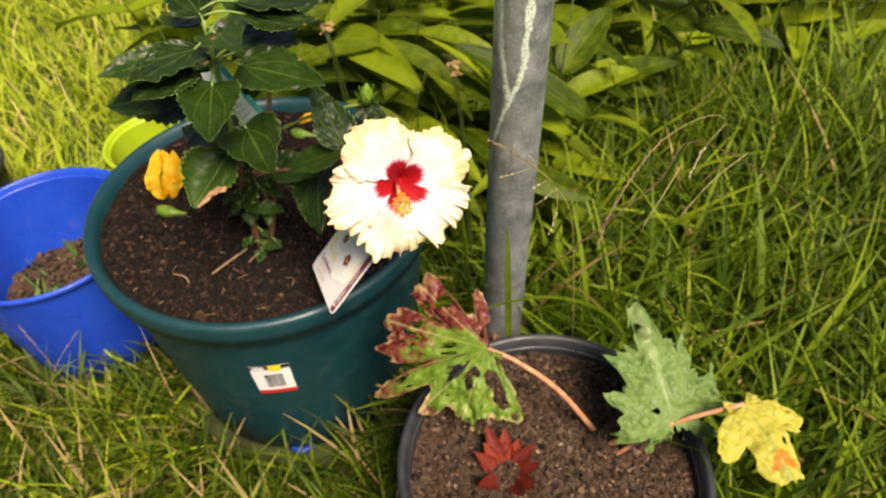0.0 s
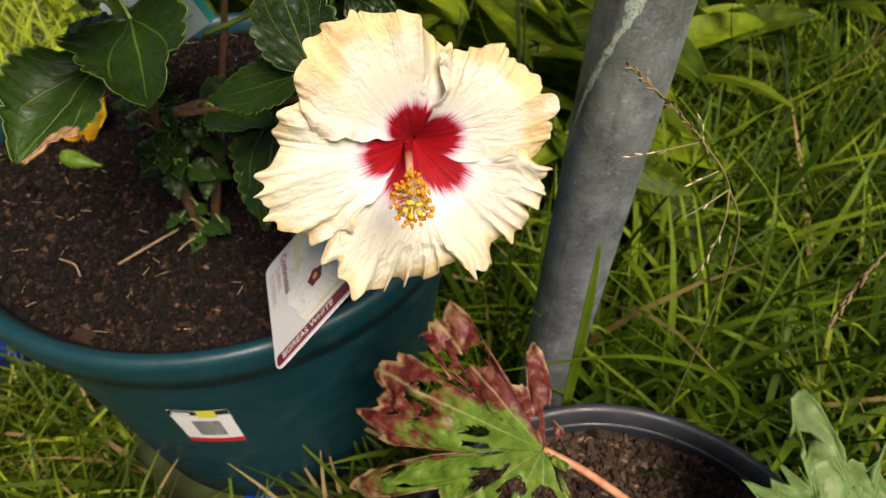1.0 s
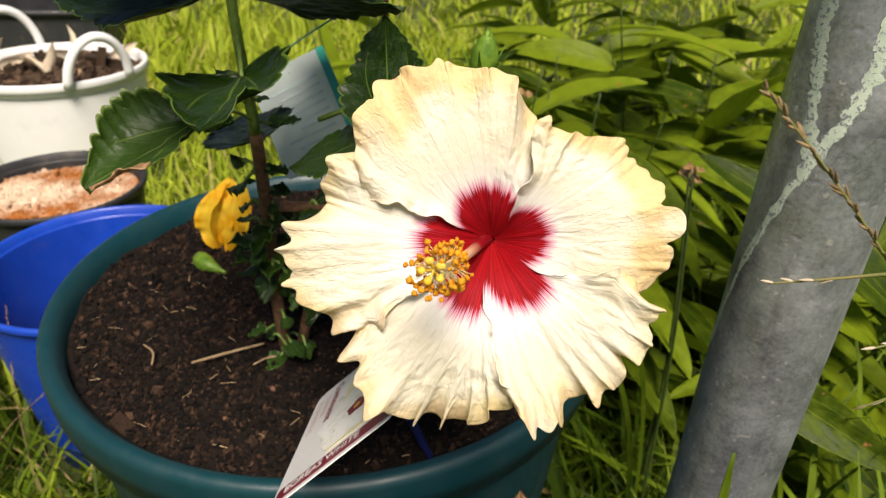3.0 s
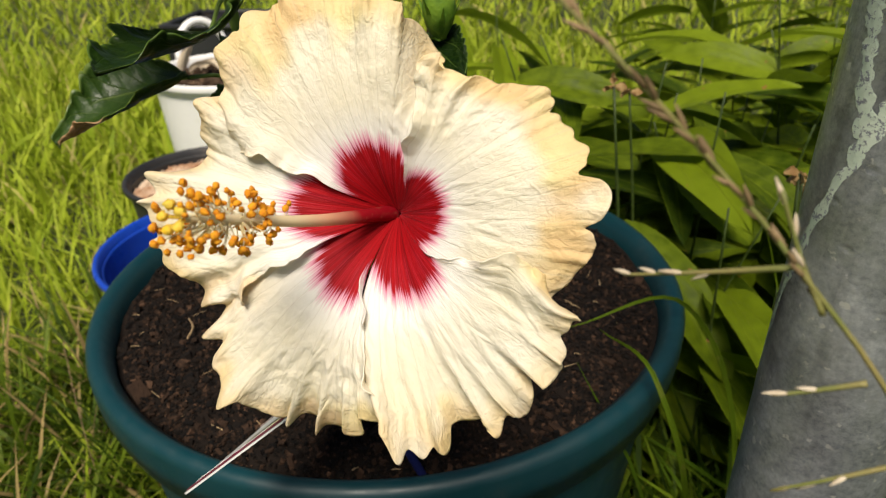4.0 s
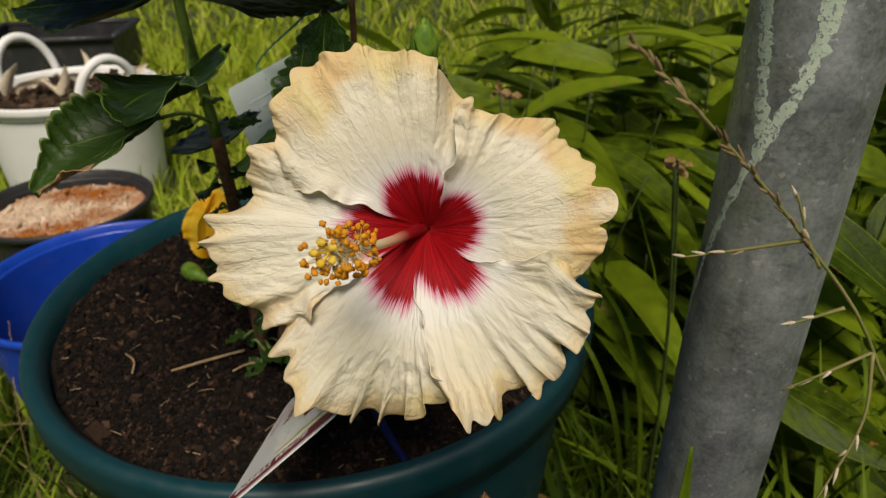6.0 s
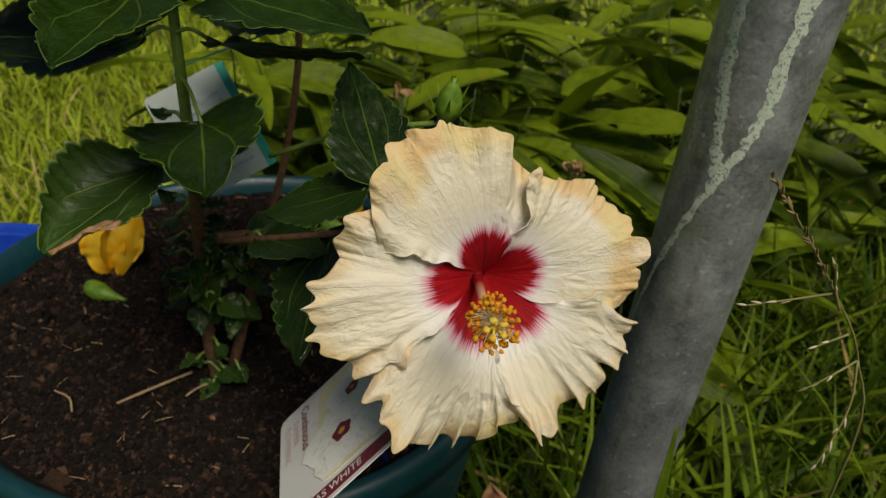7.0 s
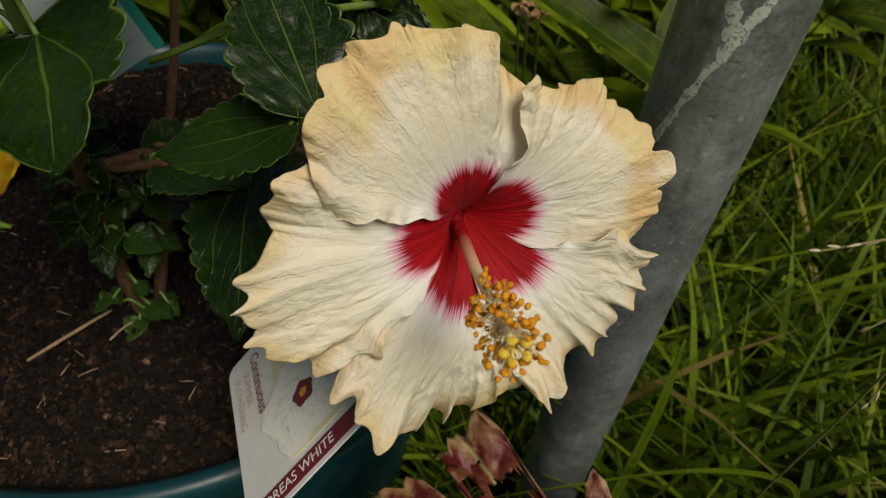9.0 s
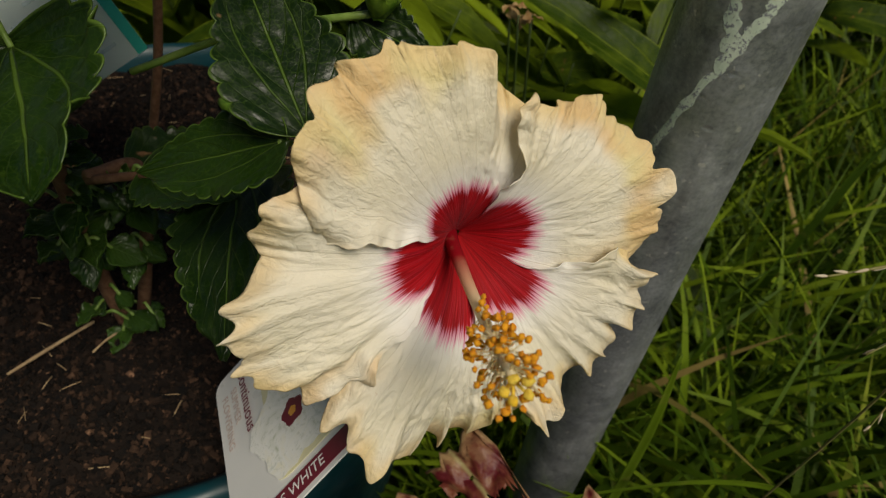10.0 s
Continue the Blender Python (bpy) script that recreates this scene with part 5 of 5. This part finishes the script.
def build_grey_pot_plant():
    plant = anchor("leafy_seedling", (0.174, 0.426, 0.302), "half-eaten plant with red-blotched and pale lobed leaves", "plant")
    node = np.array([0.040, 0.468, 0.418])
    leaf = made("leaf", ragged_arrays(node, (-0.95, -0.02, -0.35), (0.05, -0.55, 0.83), [(8, 0.172, 9), (-12, 0.150, 9), (-27, 0.152, 12), (-50, 0.108, 13), (-94, 0.070, 14), (30, 0.118, 14), (62, 0.102, 18), (100, 0.070, 16)], 21, 0.34, 0.011, blunt=2.4, eaten=0.20, bodies=((-104, -60, 0.045), (-74, -36, 0.116), (-46, 4, 0.132), (0, 112, 0.084))), M_RAGGED, plant,
                "chewed palmate leaf, green with dark red blotches")
    leaf.modifiers.new("thickness", "SOLIDIFY").thickness = 0.0005
    made("leaf_stalk", tube_arrays(bend([(0.178, 0.424, 0.296), (0.125, 0.444, 0.365), (0.075, 0.458, 0.405), tuple(node)], 24), np.linspace(0.0036, 0.0024, 24), 10), M_SALMON, plant, "salmon pink leaf stalk")
    kb = np.array([0.249, 0.400, 0.368])
    kale = made("leaf", ragged_arrays(kb, (-0.22, 0.70, 0.66), (0.25, -0.62, 0.72), [(0, 0.146, 14), (-30, 0.100, 11), (26, 0.100, 10), (-60, 0.088, 11), (54, 0.085, 12), (-88, 0.070, 15), (84, 0.068, 15), (-118, 0.050, 22), (118, 0.050, 22)], 41, 0.60, 0.017, blunt=3.0, span=330, jag=1.3, bodies=((-34, 32, 0.092), (-105, 105, 0.066))), M_KALE, plant,
                "pale green lobed leaf with notched edge")
    kale.modifiers.new("thickness", "SOLIDIFY").thickness = 0.0005
    made("leaf_stalk", tube_arrays(bend([(0.185, 0.410, 0.296), (0.215, 0.402, 0.335), (0.238, 0.398, 0.360), tuple(kb)], 14), np.linspace(0.0036, 0.0026, 14), 10), M_SALMON, plant, "salmon pink leaf stalk")
    yl = made("leaf", ragged_arrays((0.318, 0.402, 0.404), (0.35, -0.93, -0.10), (0.15, -0.45, 0.85), [(0, 0.088, 34), (-50, 0.066, 30), (50, 0.062, 30)], 61, 0.7, 0.010, blunt=2.6, span=260, jag=0.5), M_YLEAF, plant, "yellowing leaf with orange patches")
    yl.modifiers.new("thickness", "SOLIDIFY").thickness = 0.0005
    made("leaf_stalk", tube_arrays(bend([(0.190, 0.395, 0.296), (0.250, 0.402, 0.362), (0.318, 0.402, 0.404)], 14), 0.0026, 10), M_SALMON, plant, "reddish leaf stalk")
    g = np.random.default_rng(8)
    for k in range(13):
        a = g.uniform(0, 6.28)
        b = np.array([0.062, 0.372, 0.298]) + (0.012 * math.cos(a), 0.012 * math.sin(a), 0)
        d = np.array([math.cos(a), math.sin(a), 0.9])
        made("seedling_leaf", leaf_arrays(b, b + unit(d) * g.uniform(0.03, 0.055), (0, -0.3, 1), 0.022, cup=0.3, seed=k, ns=9, nt=14), M_REDLEAF, plant, "small dark red new leaf")
    tag = anchor("plant_label", (0.255, 0.300, 0.30), "small crumpled white label in the grey pot", "plant label")
    made("card", leaf_arrays((0.236, 0.305, 0.29), (0.262, 0.285, 0.375), (-0.3, -0.9, 0.3), 0.05, cup=0.2, teeth=0.0, seed=4, broad=0.5), M_CARD, tag)


M_SALMON = mat_simple("salmon_stalk", (0.42, 0.16, 0.08), (0.52, 0.26, 0.13), 120, 0.5, 0.3)
build_grey_pot_plant()


# ---- seeding grass stems ----
def build_seed_head(stem, branches, label, seed, thick=1.0, dry=None):
    """A grass stem with husks: branches are lists of points, the first of them on the stem."""
    p = bend(stem, 30)
    root = anchor("grass_seed_head", tuple(p[0]), label, "grass stem", "seeding grass stems")
    made("stalk", tube_arrays(p, np.linspace(0.0008, 0.0003, 30), 6), dry or M_HAY, root)
    g = np.random.default_rng(seed)

    def husks(line, start, step, stuff):
        d = np.linalg.norm(np.diff(line, axis=0), axis=1).sum()
        for f in np.arange(start, 1.0, step / d):
            i = min(int(f * (len(line) - 1)), len(line) - 2)
            ax = unit(line[i + 1] - line[i])
            o = unit(np.cross(ax, g.normal(0, 1, 3)))
            b = line[i] + (line[i + 1] - line[i]) * (f * (len(line) - 1) - i)
            L = g.uniform(0.0036, 0.0058)
            q = b + unit(ax + o * 0.35) * np.linspace(0, 1, 6)[:, None] * L
            made("husk", tube_arrays(q, thick * np.array([0.0002, 0.0006, 0.0007, 0.0006, 0.0004, 0.0001]), 6), stuff, root)

    husks(p, 0.62, 0.008, dry or M_TAN_HAY)
    for br in branches:
        q = bend(br, 14)
        made("branch", tube_arrays(q, np.linspace(0.0006, 0.0003, 14), 6), M_HAY, root)
        husks(q, 0.45, 0.0052, dry or M_SEED)


M_TAN_HAY = mat_simple("tan_hay", (0.13, 0.085, 0.035), (0.27, 0.185, 0.09), 150, 0.7, 0.3)
M_BROWN_HAY = mat_simple("brown_hay", (0.045, 0.026, 0.010), (0.095, 0.056, 0.022), 150, 0.7, 0.3)
M_HAY = mat_simple("green_hay", (0.15, 0.17, 0.04), (0.24, 0.20, 0.07), 90, 0.6, 0.3)
build_seed_head([(0.200, 0.600, 0.02), (0.165, 0.565, 0.30), (0.130, 0.530, 0.55), (0.104, 0.517, 0.619), (0.078, 0.507, 0.655), (0.055, 0.495, 0.682), (0.032, 0.481, 0.707)],
                [[(0.078, 0.507, 0.654), (0.064, 0.507, 0.648), (0.049, 0.507, 0.642)], [(0.084, 0.509, 0.646), (0.079, 0.508, 0.655), (0.074, 0.506, 0.667)],
                 [(0.104, 0.517, 0.619), (0.106, 0.510, 0.598), (0.099, 0.500, 0.569)], [(0.104, 0.517, 0.619), (0.094, 0.512, 0.612), (0.084, 0.509, 0.604)], [(0.093, 0.512, 0.634), (0.086, 0.510, 0.630), (0.080, 0.508, 0.627)]],
                "dry seeding grass stem in front of the pole", 1, 0.75)
build_seed_head([(0.62, 0.57, 0.01), (0.54, 0.55, 0.25), (0.36, 0.50, 0.58), (0.205, 0.452, 0.722), (0.155, 0.398, 0.728), (0.105, 0.345, 0.737), (0.055, 0.289, 0.748)],
                [[(0.180, 0.425, 0.722), (0.165, 0.410, 0.700), (0.150, 0.392, 0.688)], [(0.25, 0.466, 0.70), (0.21, 0.43, 0.70), (0.18, 0.40, 0.69)]],
                "long brown seeding grass stem leaning over the grass", 2, 0.42, M_BROWN_HAY)
build_seed_head([(0.44, 0.84, 0.01), (0.40, 0.78, 0.36), (0.30, 0.62, 0.62), (0.195, 0.505, 0.690), (0.148, 0.462, 0.650), (0.135, 0.447, 0.611)], [[(0.30, 0.62, 0.62), (0.275, 0.60, 0.60), (0.262, 0.585, 0.575)]],
                "drooping pale seeding grass stem over the grass", 3, 1.2)


for k, (x, y, dx, dy) in enumerate(((-0.62, 0.60, -0.06, 0.05), (-0.66, 0.56, 0.04, 0.03), (-0.56, 0.54, -0.05, 0.02))):
    build_seed_head([(x, y, 0.0), (x + dx * 0.3, y + dy * 0.3, 0.10), (x + dx, y + dy, 0.19), (x + dx * 2.2, y + dy * 2.2, 0.25)], [], "short dry seeding grass stem among the grass", 10 + k, 1.3, M_TAN_HAY)


def build_tall_blade(points, width, label, seed):
    p = bend(points, 24)
    t = np.linspace(0, 1, 24)
    half = width / 2 * np.clip(1.15 - t ** 3, 0.08, 1) * np.clip(0.5 + t * 2, 0, 1)
    tan = np.gradient(p, axis=0)
    side = np.cross(tan, (0.3, -1.0, 0.2))
    side /= np.linalg.norm(side, axis=1)[:, None]
    out = np.cross(side, tan)
    out /= np.linalg.norm(out, axis=1)[:, None]
    s = np.linspace(-1, 1, 5)
    P = p[:, None] + (half[:, None] * s)[..., None] * side[:, None] + (half[:, None] * 0.35 * np.abs(s))[..., None] * out[:, None]
    ob = made("tall_grass", sheet(P), M_GRASS)
    ob.modifiers.new("thickness", "SOLIDIFY").thickness = 0.0003
    tagged(ob, label, "grass blade", "single tall grass blades")


build_tall_blade([(0.085, 0.585, 0.0), (0.078, 0.572, 0.25), (0.068, 0.562, 0.44), (0.064, 0.566, 0.520)], 0.009, "single upright green grass blade before the pole", 1)
build_tall_blade([(0.04, 0.86, 0.0), (0.01, 0.86, 0.30), (-0.044, 0.838, 0.428), (-0.098, 0.761, 0.425)], 0.004, "thin grass blade arching over the pot rim", 2)
build_tall_blade([(0.03, 0.72, 0.0), (0.02, 0.735, 0.30), (-0.020, 0.738, 0.428), (-0.080, 0.772, 0.425)], 0.004, "thin grass blade arching over the pot rim", 3)
build_tall_blade([(0.30, 0.66, 0.0), (0.24, 0.60, 0.28), (0.12, 0.56, 0.40), (-0.02, 0.55, 0.36)], 0.005, "long grass blade bent low before the pole", 4)


# ---- broad-leaved clump behind ----
def blade_arrays(L, W, arch, twist, seed):
    """A long pointed leaf, channelled along the middle, growing along +y from the origin."""
    t = np.linspace(0, 1, 15)[:, None]
    s = np.linspace(-1, 1, 7)[None]
    half = W / 2 * np.sin(np.pi * np.clip(0.06 + 0.94 * t ** 0.75, 0, 1)) ** 0.65
    x = s * half
    ang = arch[0] + (arch[1] - arch[0]) * t
    ds = L / 14
    y = np.concatenate([[[0]], np.cumsum(np.cos(ang[:-1]), 0) * ds])
    z = np.concatenate([[[0]], np.cumsum(np.sin(ang[:-1]), 0) * ds])
    zz = 0.32 * np.abs(x) + 0.05 * W * wave(t * 4 + 3 * s, seed, 2)
    tw = twist * t
    P = np.stack(np.broadcast_arrays(x * np.cos(tw) - zz * np.sin(tw), y - np.sin(ang) * zz * 0.7, z + np.cos(ang) * zz + x * np.sin(tw)), -1)
    return sheet(P, np.stack(np.broadcast_arrays((s + 1) / 2, t), -1))


M_DARK_STEM = mat_simple("dark_green_stem", (0.030, 0.055, 0.008), (0.055, 0.085, 0.014), 120, 0.5, 0.2)
BROAD = []
g_b = np.random.default_rng(12)
for k in range(10):
    a0 = g_b.uniform(0.05, 0.45)
    me = quick_mesh("broad_leaf", *blade_arrays(g_b.uniform(0.15, 0.24), g_b.uniform(0.045, 0.064), (a0, a0 - g_b.uniform(0.35, 0.85)), g_b.uniform(-0.35, 0.35), 60 + k))
    me.materials.append(M_BROAD)
    BROAD.append(me)


def build_broad_clump(x, y, stems, height, seed):
    g = np.random.default_rng(seed)
    root = anchor("broad_leaved_plant", (x, y, 0), "clump of glossy bright green long pointed leaves", "plant", "broad-leaved clumps")
    for k in range(stems):
        bx, by = x + g.normal(0, 0.09), y + g.normal(0, 0.08)
        h = height * g.uniform(0.55, 0.95)
        lean = g.normal(0, 0.06, 2)
        lean[1] -= 0.06
        line = bend([(bx, by, -0.01), (bx + lean[0] * 0.4, by + lean[1] * 0.4, h * 0.5), (bx + lean[0], by + lean[1], h)], 8)
        made("stem", tube_arrays(line, np.linspace(0.0024, 0.0010, 8), 6), M_DARK_STEM, root)
        for j in range(g.integers(11, 14)):
            f = 0.15 + 0.85 * (j + 1) / 13
            p = line[min(int(f * 7), 7)]
            yaw = g.uniform(0, 360) if g.random() < 0.2 else g.choice([80, 105, 230, 260]) + g.normal(0, 18)
            s = g.uniform(0.75, 1.15)
            reach = [(p[0] - math.sin(radians(yaw)) * d, p[1] + math.cos(radians(yaw)) * d) for d in (0.06, 0.12, 0.18, 0.24)]
            if any(math.hypot(u - cx, v - cy) < r + 0.035 for u, v in reach for cx, cy, r in ROUND):
                continue
            ob = new("leaf", BROAD[g.integers(0, 10)])
            ob.parent = root
            ob.matrix_parent_inverse = root.matrix_world.inverted()
            ob.matrix_basis = Matrix.Translation(p) @ pose(0, 0, 0, g.normal(0, 17), g.normal(0, 20), yaw) @ Matrix.Diagonal((s, s, s, 1))


g_c = np.random.default_rng(91)
SPOTS = [(-0.52, 1.32), (-0.34, 1.22), (-0.18, 1.13), (0.0, 1.08), (0.17, 1.06), (-0.42, 1.5), (-0.2, 1.42), (0.02, 1.36), (0.25, 1.36), (0.5, 1.45), (-0.3, 1.75), (0.0, 1.7), (0.35, 1.75), (0.8, 1.7), (-0.45, 2.1), (-0.15, 2.1), (0.2, 2.1), (0.6, 2.1), (1.05, 1.5), (-0.3, 2.6), (0.2, 2.6), (0.8, 2.5), (1.2, 2.0)]
for k, (x, y) in enumerate(SPOTS):
    y += 0.16 if x > 0.05 else 0.0
    build_broad_clump(x, y, 5 if y < 1.3 else 4, (0.52 if y < 1.3 else 0.62) + 0.05 * g_c.random(), 300 + k)


def build_withered_stalk(x, y, z, seed):
    """A spent flower stalk: a thin stem with a shrivelled tan bloom on it."""
    g = np.random.default_rng(seed)
    foot = (x + 0.03, y + 0.02, -0.01)
    root = anchor("spent_flower_stalk", (foot[0], foot[1], 0), "withered tan bloom on a thin stalk", "flower stalk", "spent flower stalks")
    made("stalk", tube_arrays(bend([foot, (x + 0.02, y + 0.015, z * 0.6), (x, y, z)], 14), np.linspace(0.0022, 0.0012, 14), 6), M_DARK_STEM, root)
    for k in range(4):
        d = np.array([g.normal(0, 0.6), g.normal(0, 0.6), g.uniform(-0.9, 0.4)])
        made("withered_petal", crumpled((x, y, z), np.array([x, y, z]) + unit(d) * g.uniform(0.010, 0.018), (g.normal(), g.normal(), 0.5), 0.010, seed + k, g.uniform(-0.6, 0.7), 0.2), M_WITHERED, root)


M_WITHERED = mat_simple("withered_tissue", (0.36, 0.20, 0.07), (0.50, 0.34, 0.15), 120, 0.7, 0.4, share=0.2)
for k, at in enumerate(((-0.200, 1.000, 0.538), (0.008, 0.860, 0.541), (-0.206, 1.050, 0.520), (0.004, 0.900, 0.520), (0.002, 0.950, 0.504))):
    build_withered_stalk(*at, 700 + 10 * k)


# ---- grass ----
def build_grass(name, label, count, place, length, width, lean, material, seed, curl=0.9):
    """Thousands of arching blades in one mesh; place(g, n) gives their feet."""
    g = np.random.default_rng(seed)
    feet = place(g, count)
    ok = np.ones(len(feet), bool)
    for x, y, r in FEET:
        ok &= np.hypot(feet[:, 0] - x, feet[:, 1] - y) > r + 0.012
    feet = feet[ok]
    n, K = len(feet), 6
    L = np.minimum(length * np.exp(g.normal(0, 0.35, n)), 1.55 * length)
    az = g.random(n) * 2 * np.pi
    # blades lean away from pots
    for x, y, r in FEET:
        dx, dy = feet[:, 0] - x, feet[:, 1] - y
        near = np.hypot(dx, dy) < r + 0.10
        turn = np.arctan2(dy, dx) + g.normal(0, 0.8, n)
        az = np.where(near, turn, az)
    el = np.radians(90 - np.abs(g.normal(lean, 16, n)))
    t = np.linspace(0, 1, K)
    drop = (curl * g.uniform(0.3, 1.5, n))[:, None] * t[None] ** 1.3
    ang = el[:, None] - drop
    step = (L / (K - 1))[:, None]
    hor = np.concatenate([np.zeros((n, 1)), np.cumsum(np.cos(ang[:, :-1]) * step, 1)], 1)
    ver = np.concatenate([np.zeros((n, 1)), np.cumsum(np.sin(ang[:, :-1]) * step, 1)], 1)
    w = (width * g.uniform(0.6, 1.4, n))[:, None] * np.array([0.8, 1.0, 0.95, 0.8, 0.5, 0.04])[None] / 2
    tw = (az + np.pi / 2)[:, None] + g.normal(0, 0.5, n)[:, None] * t[None]
    cx = feet[:, 0][:, None] + hor * np.cos(az)[:, None]
    cy = feet[:, 1][:, None] + hor * np.sin(az)[:, None]
    cz = np.maximum(ver, 0.004) - 0.006 + 0.012 * g.random(n)[:, None] * t[None]
    ox, oy, oz = w * np.cos(tw), w * np.sin(tw), w * 0.35 * g.normal(0, 1, n)[:, None]
    V = np.stack([np.stack([cx - ox, cy - oy, cz - oz], -1), np.stack([cx + ox, cy + oy, cz + oz], -1)], 2)
    i = np.arange(n * K * 2).reshape(n, K, 2)
    Q = np.stack([i[:, :-1, 0], i[:, :-1, 1], i[:, 1:, 1], i[:, 1:, 0]], -1).reshape(-1, 4)
    uv = np.stack(np.broadcast_arrays(np.array([0.0, 1.0])[None, None], t[None, :, None] * np.ones((n, 1, 1))), -1).reshape(-1, 2)
    ob = made(name, (V.reshape(-1, 3), Q, uv), material)
    tagged(ob, label, "grass", kind="stuff")


def box(x0, x1, y0, y1):
    return lambda g, n: np.stack([g.uniform(x0, x1, n), g.uniform(y0, y1, n)], -1)


def patch_right(g, n):
    p = np.stack([g.uniform(0.02, 1.7, n), g.uniform(0.10, 1.5, n)], -1)
    return p[((p[:, 0] > 0.28) | (p[:, 1] > 0.56)) & (p[:, 0] + 0.4 * p[:, 1] < 1.5 + 0.5 * g.random(n))]


def lawn_near(g, n):
    p = np.stack([g.uniform(-3.6, -0.45, n), g.uniform(-0.2, 3.6, n)], -1)
    far = np.hypot(p[:, 0] + 1.6, p[:, 1] - 1.5)
    return p[((p[:, 0] < -0.72) | (p[:, 1] < 1.1)) & (far < 1.5 + 0.6 * g.random(n))]


def lawn_far(g, n):
    a, r = g.uniform(0, 2 * np.pi, n), 11.0 * g.random(n) ** 0.62
    p = np.stack([-0.9 + r * np.cos(a), 1.2 + r * np.sin(a)], -1)
    tall = ((p[:, 0] + 0.1) / 1.5) ** 2 + ((p[:, 1] - 1.1) / 1.4) ** 2      # the shaded clump keeps its own grass
    return p[(tall > 1.0 + 0.3 * g.random(n)) & ((p[:, 0] < -0.85) | (p[:, 1] > 2.6) | (p[:, 1] < -0.1) | (p[:, 0] > 1.4))]


def patch_front(g, n):
    p = np.stack([g.uniform(-0.95, 0.05, n), g.uniform(0.12, 0.75, n)], -1)
    return p[(p[:, 1] < 0.62) | (p[:, 0] < -0.5)]


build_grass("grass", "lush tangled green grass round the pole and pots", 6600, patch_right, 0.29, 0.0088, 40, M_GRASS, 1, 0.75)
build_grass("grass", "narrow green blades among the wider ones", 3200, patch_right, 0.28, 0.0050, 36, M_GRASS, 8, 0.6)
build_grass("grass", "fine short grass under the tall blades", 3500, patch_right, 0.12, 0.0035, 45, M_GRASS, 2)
build_grass("grass", "mixed green and dry grass in front of the pots", 5200, patch_front, 0.15, 0.0060, 35, M_GRASS_DRY, 3)
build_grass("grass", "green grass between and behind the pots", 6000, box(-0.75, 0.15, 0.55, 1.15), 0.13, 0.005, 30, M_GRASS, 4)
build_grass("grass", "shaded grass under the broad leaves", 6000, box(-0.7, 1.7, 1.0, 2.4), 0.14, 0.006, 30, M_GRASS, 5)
# these two stand in sun by their brighter blade colour, not by the lamp
build_grass("lawn_grass", "yellow-green lawn beside the pots, sunlight put into its colour", 32000, lawn_near, 0.12, 0.0055, 28, M_LAWN_SUNLIT, 6)
build_grass("lawn_grass", "lawn further off, sunlight put into its colour", 64000, lawn_far, 0.16, 0.014, 28, M_LAWN_SUNLIT, 7)
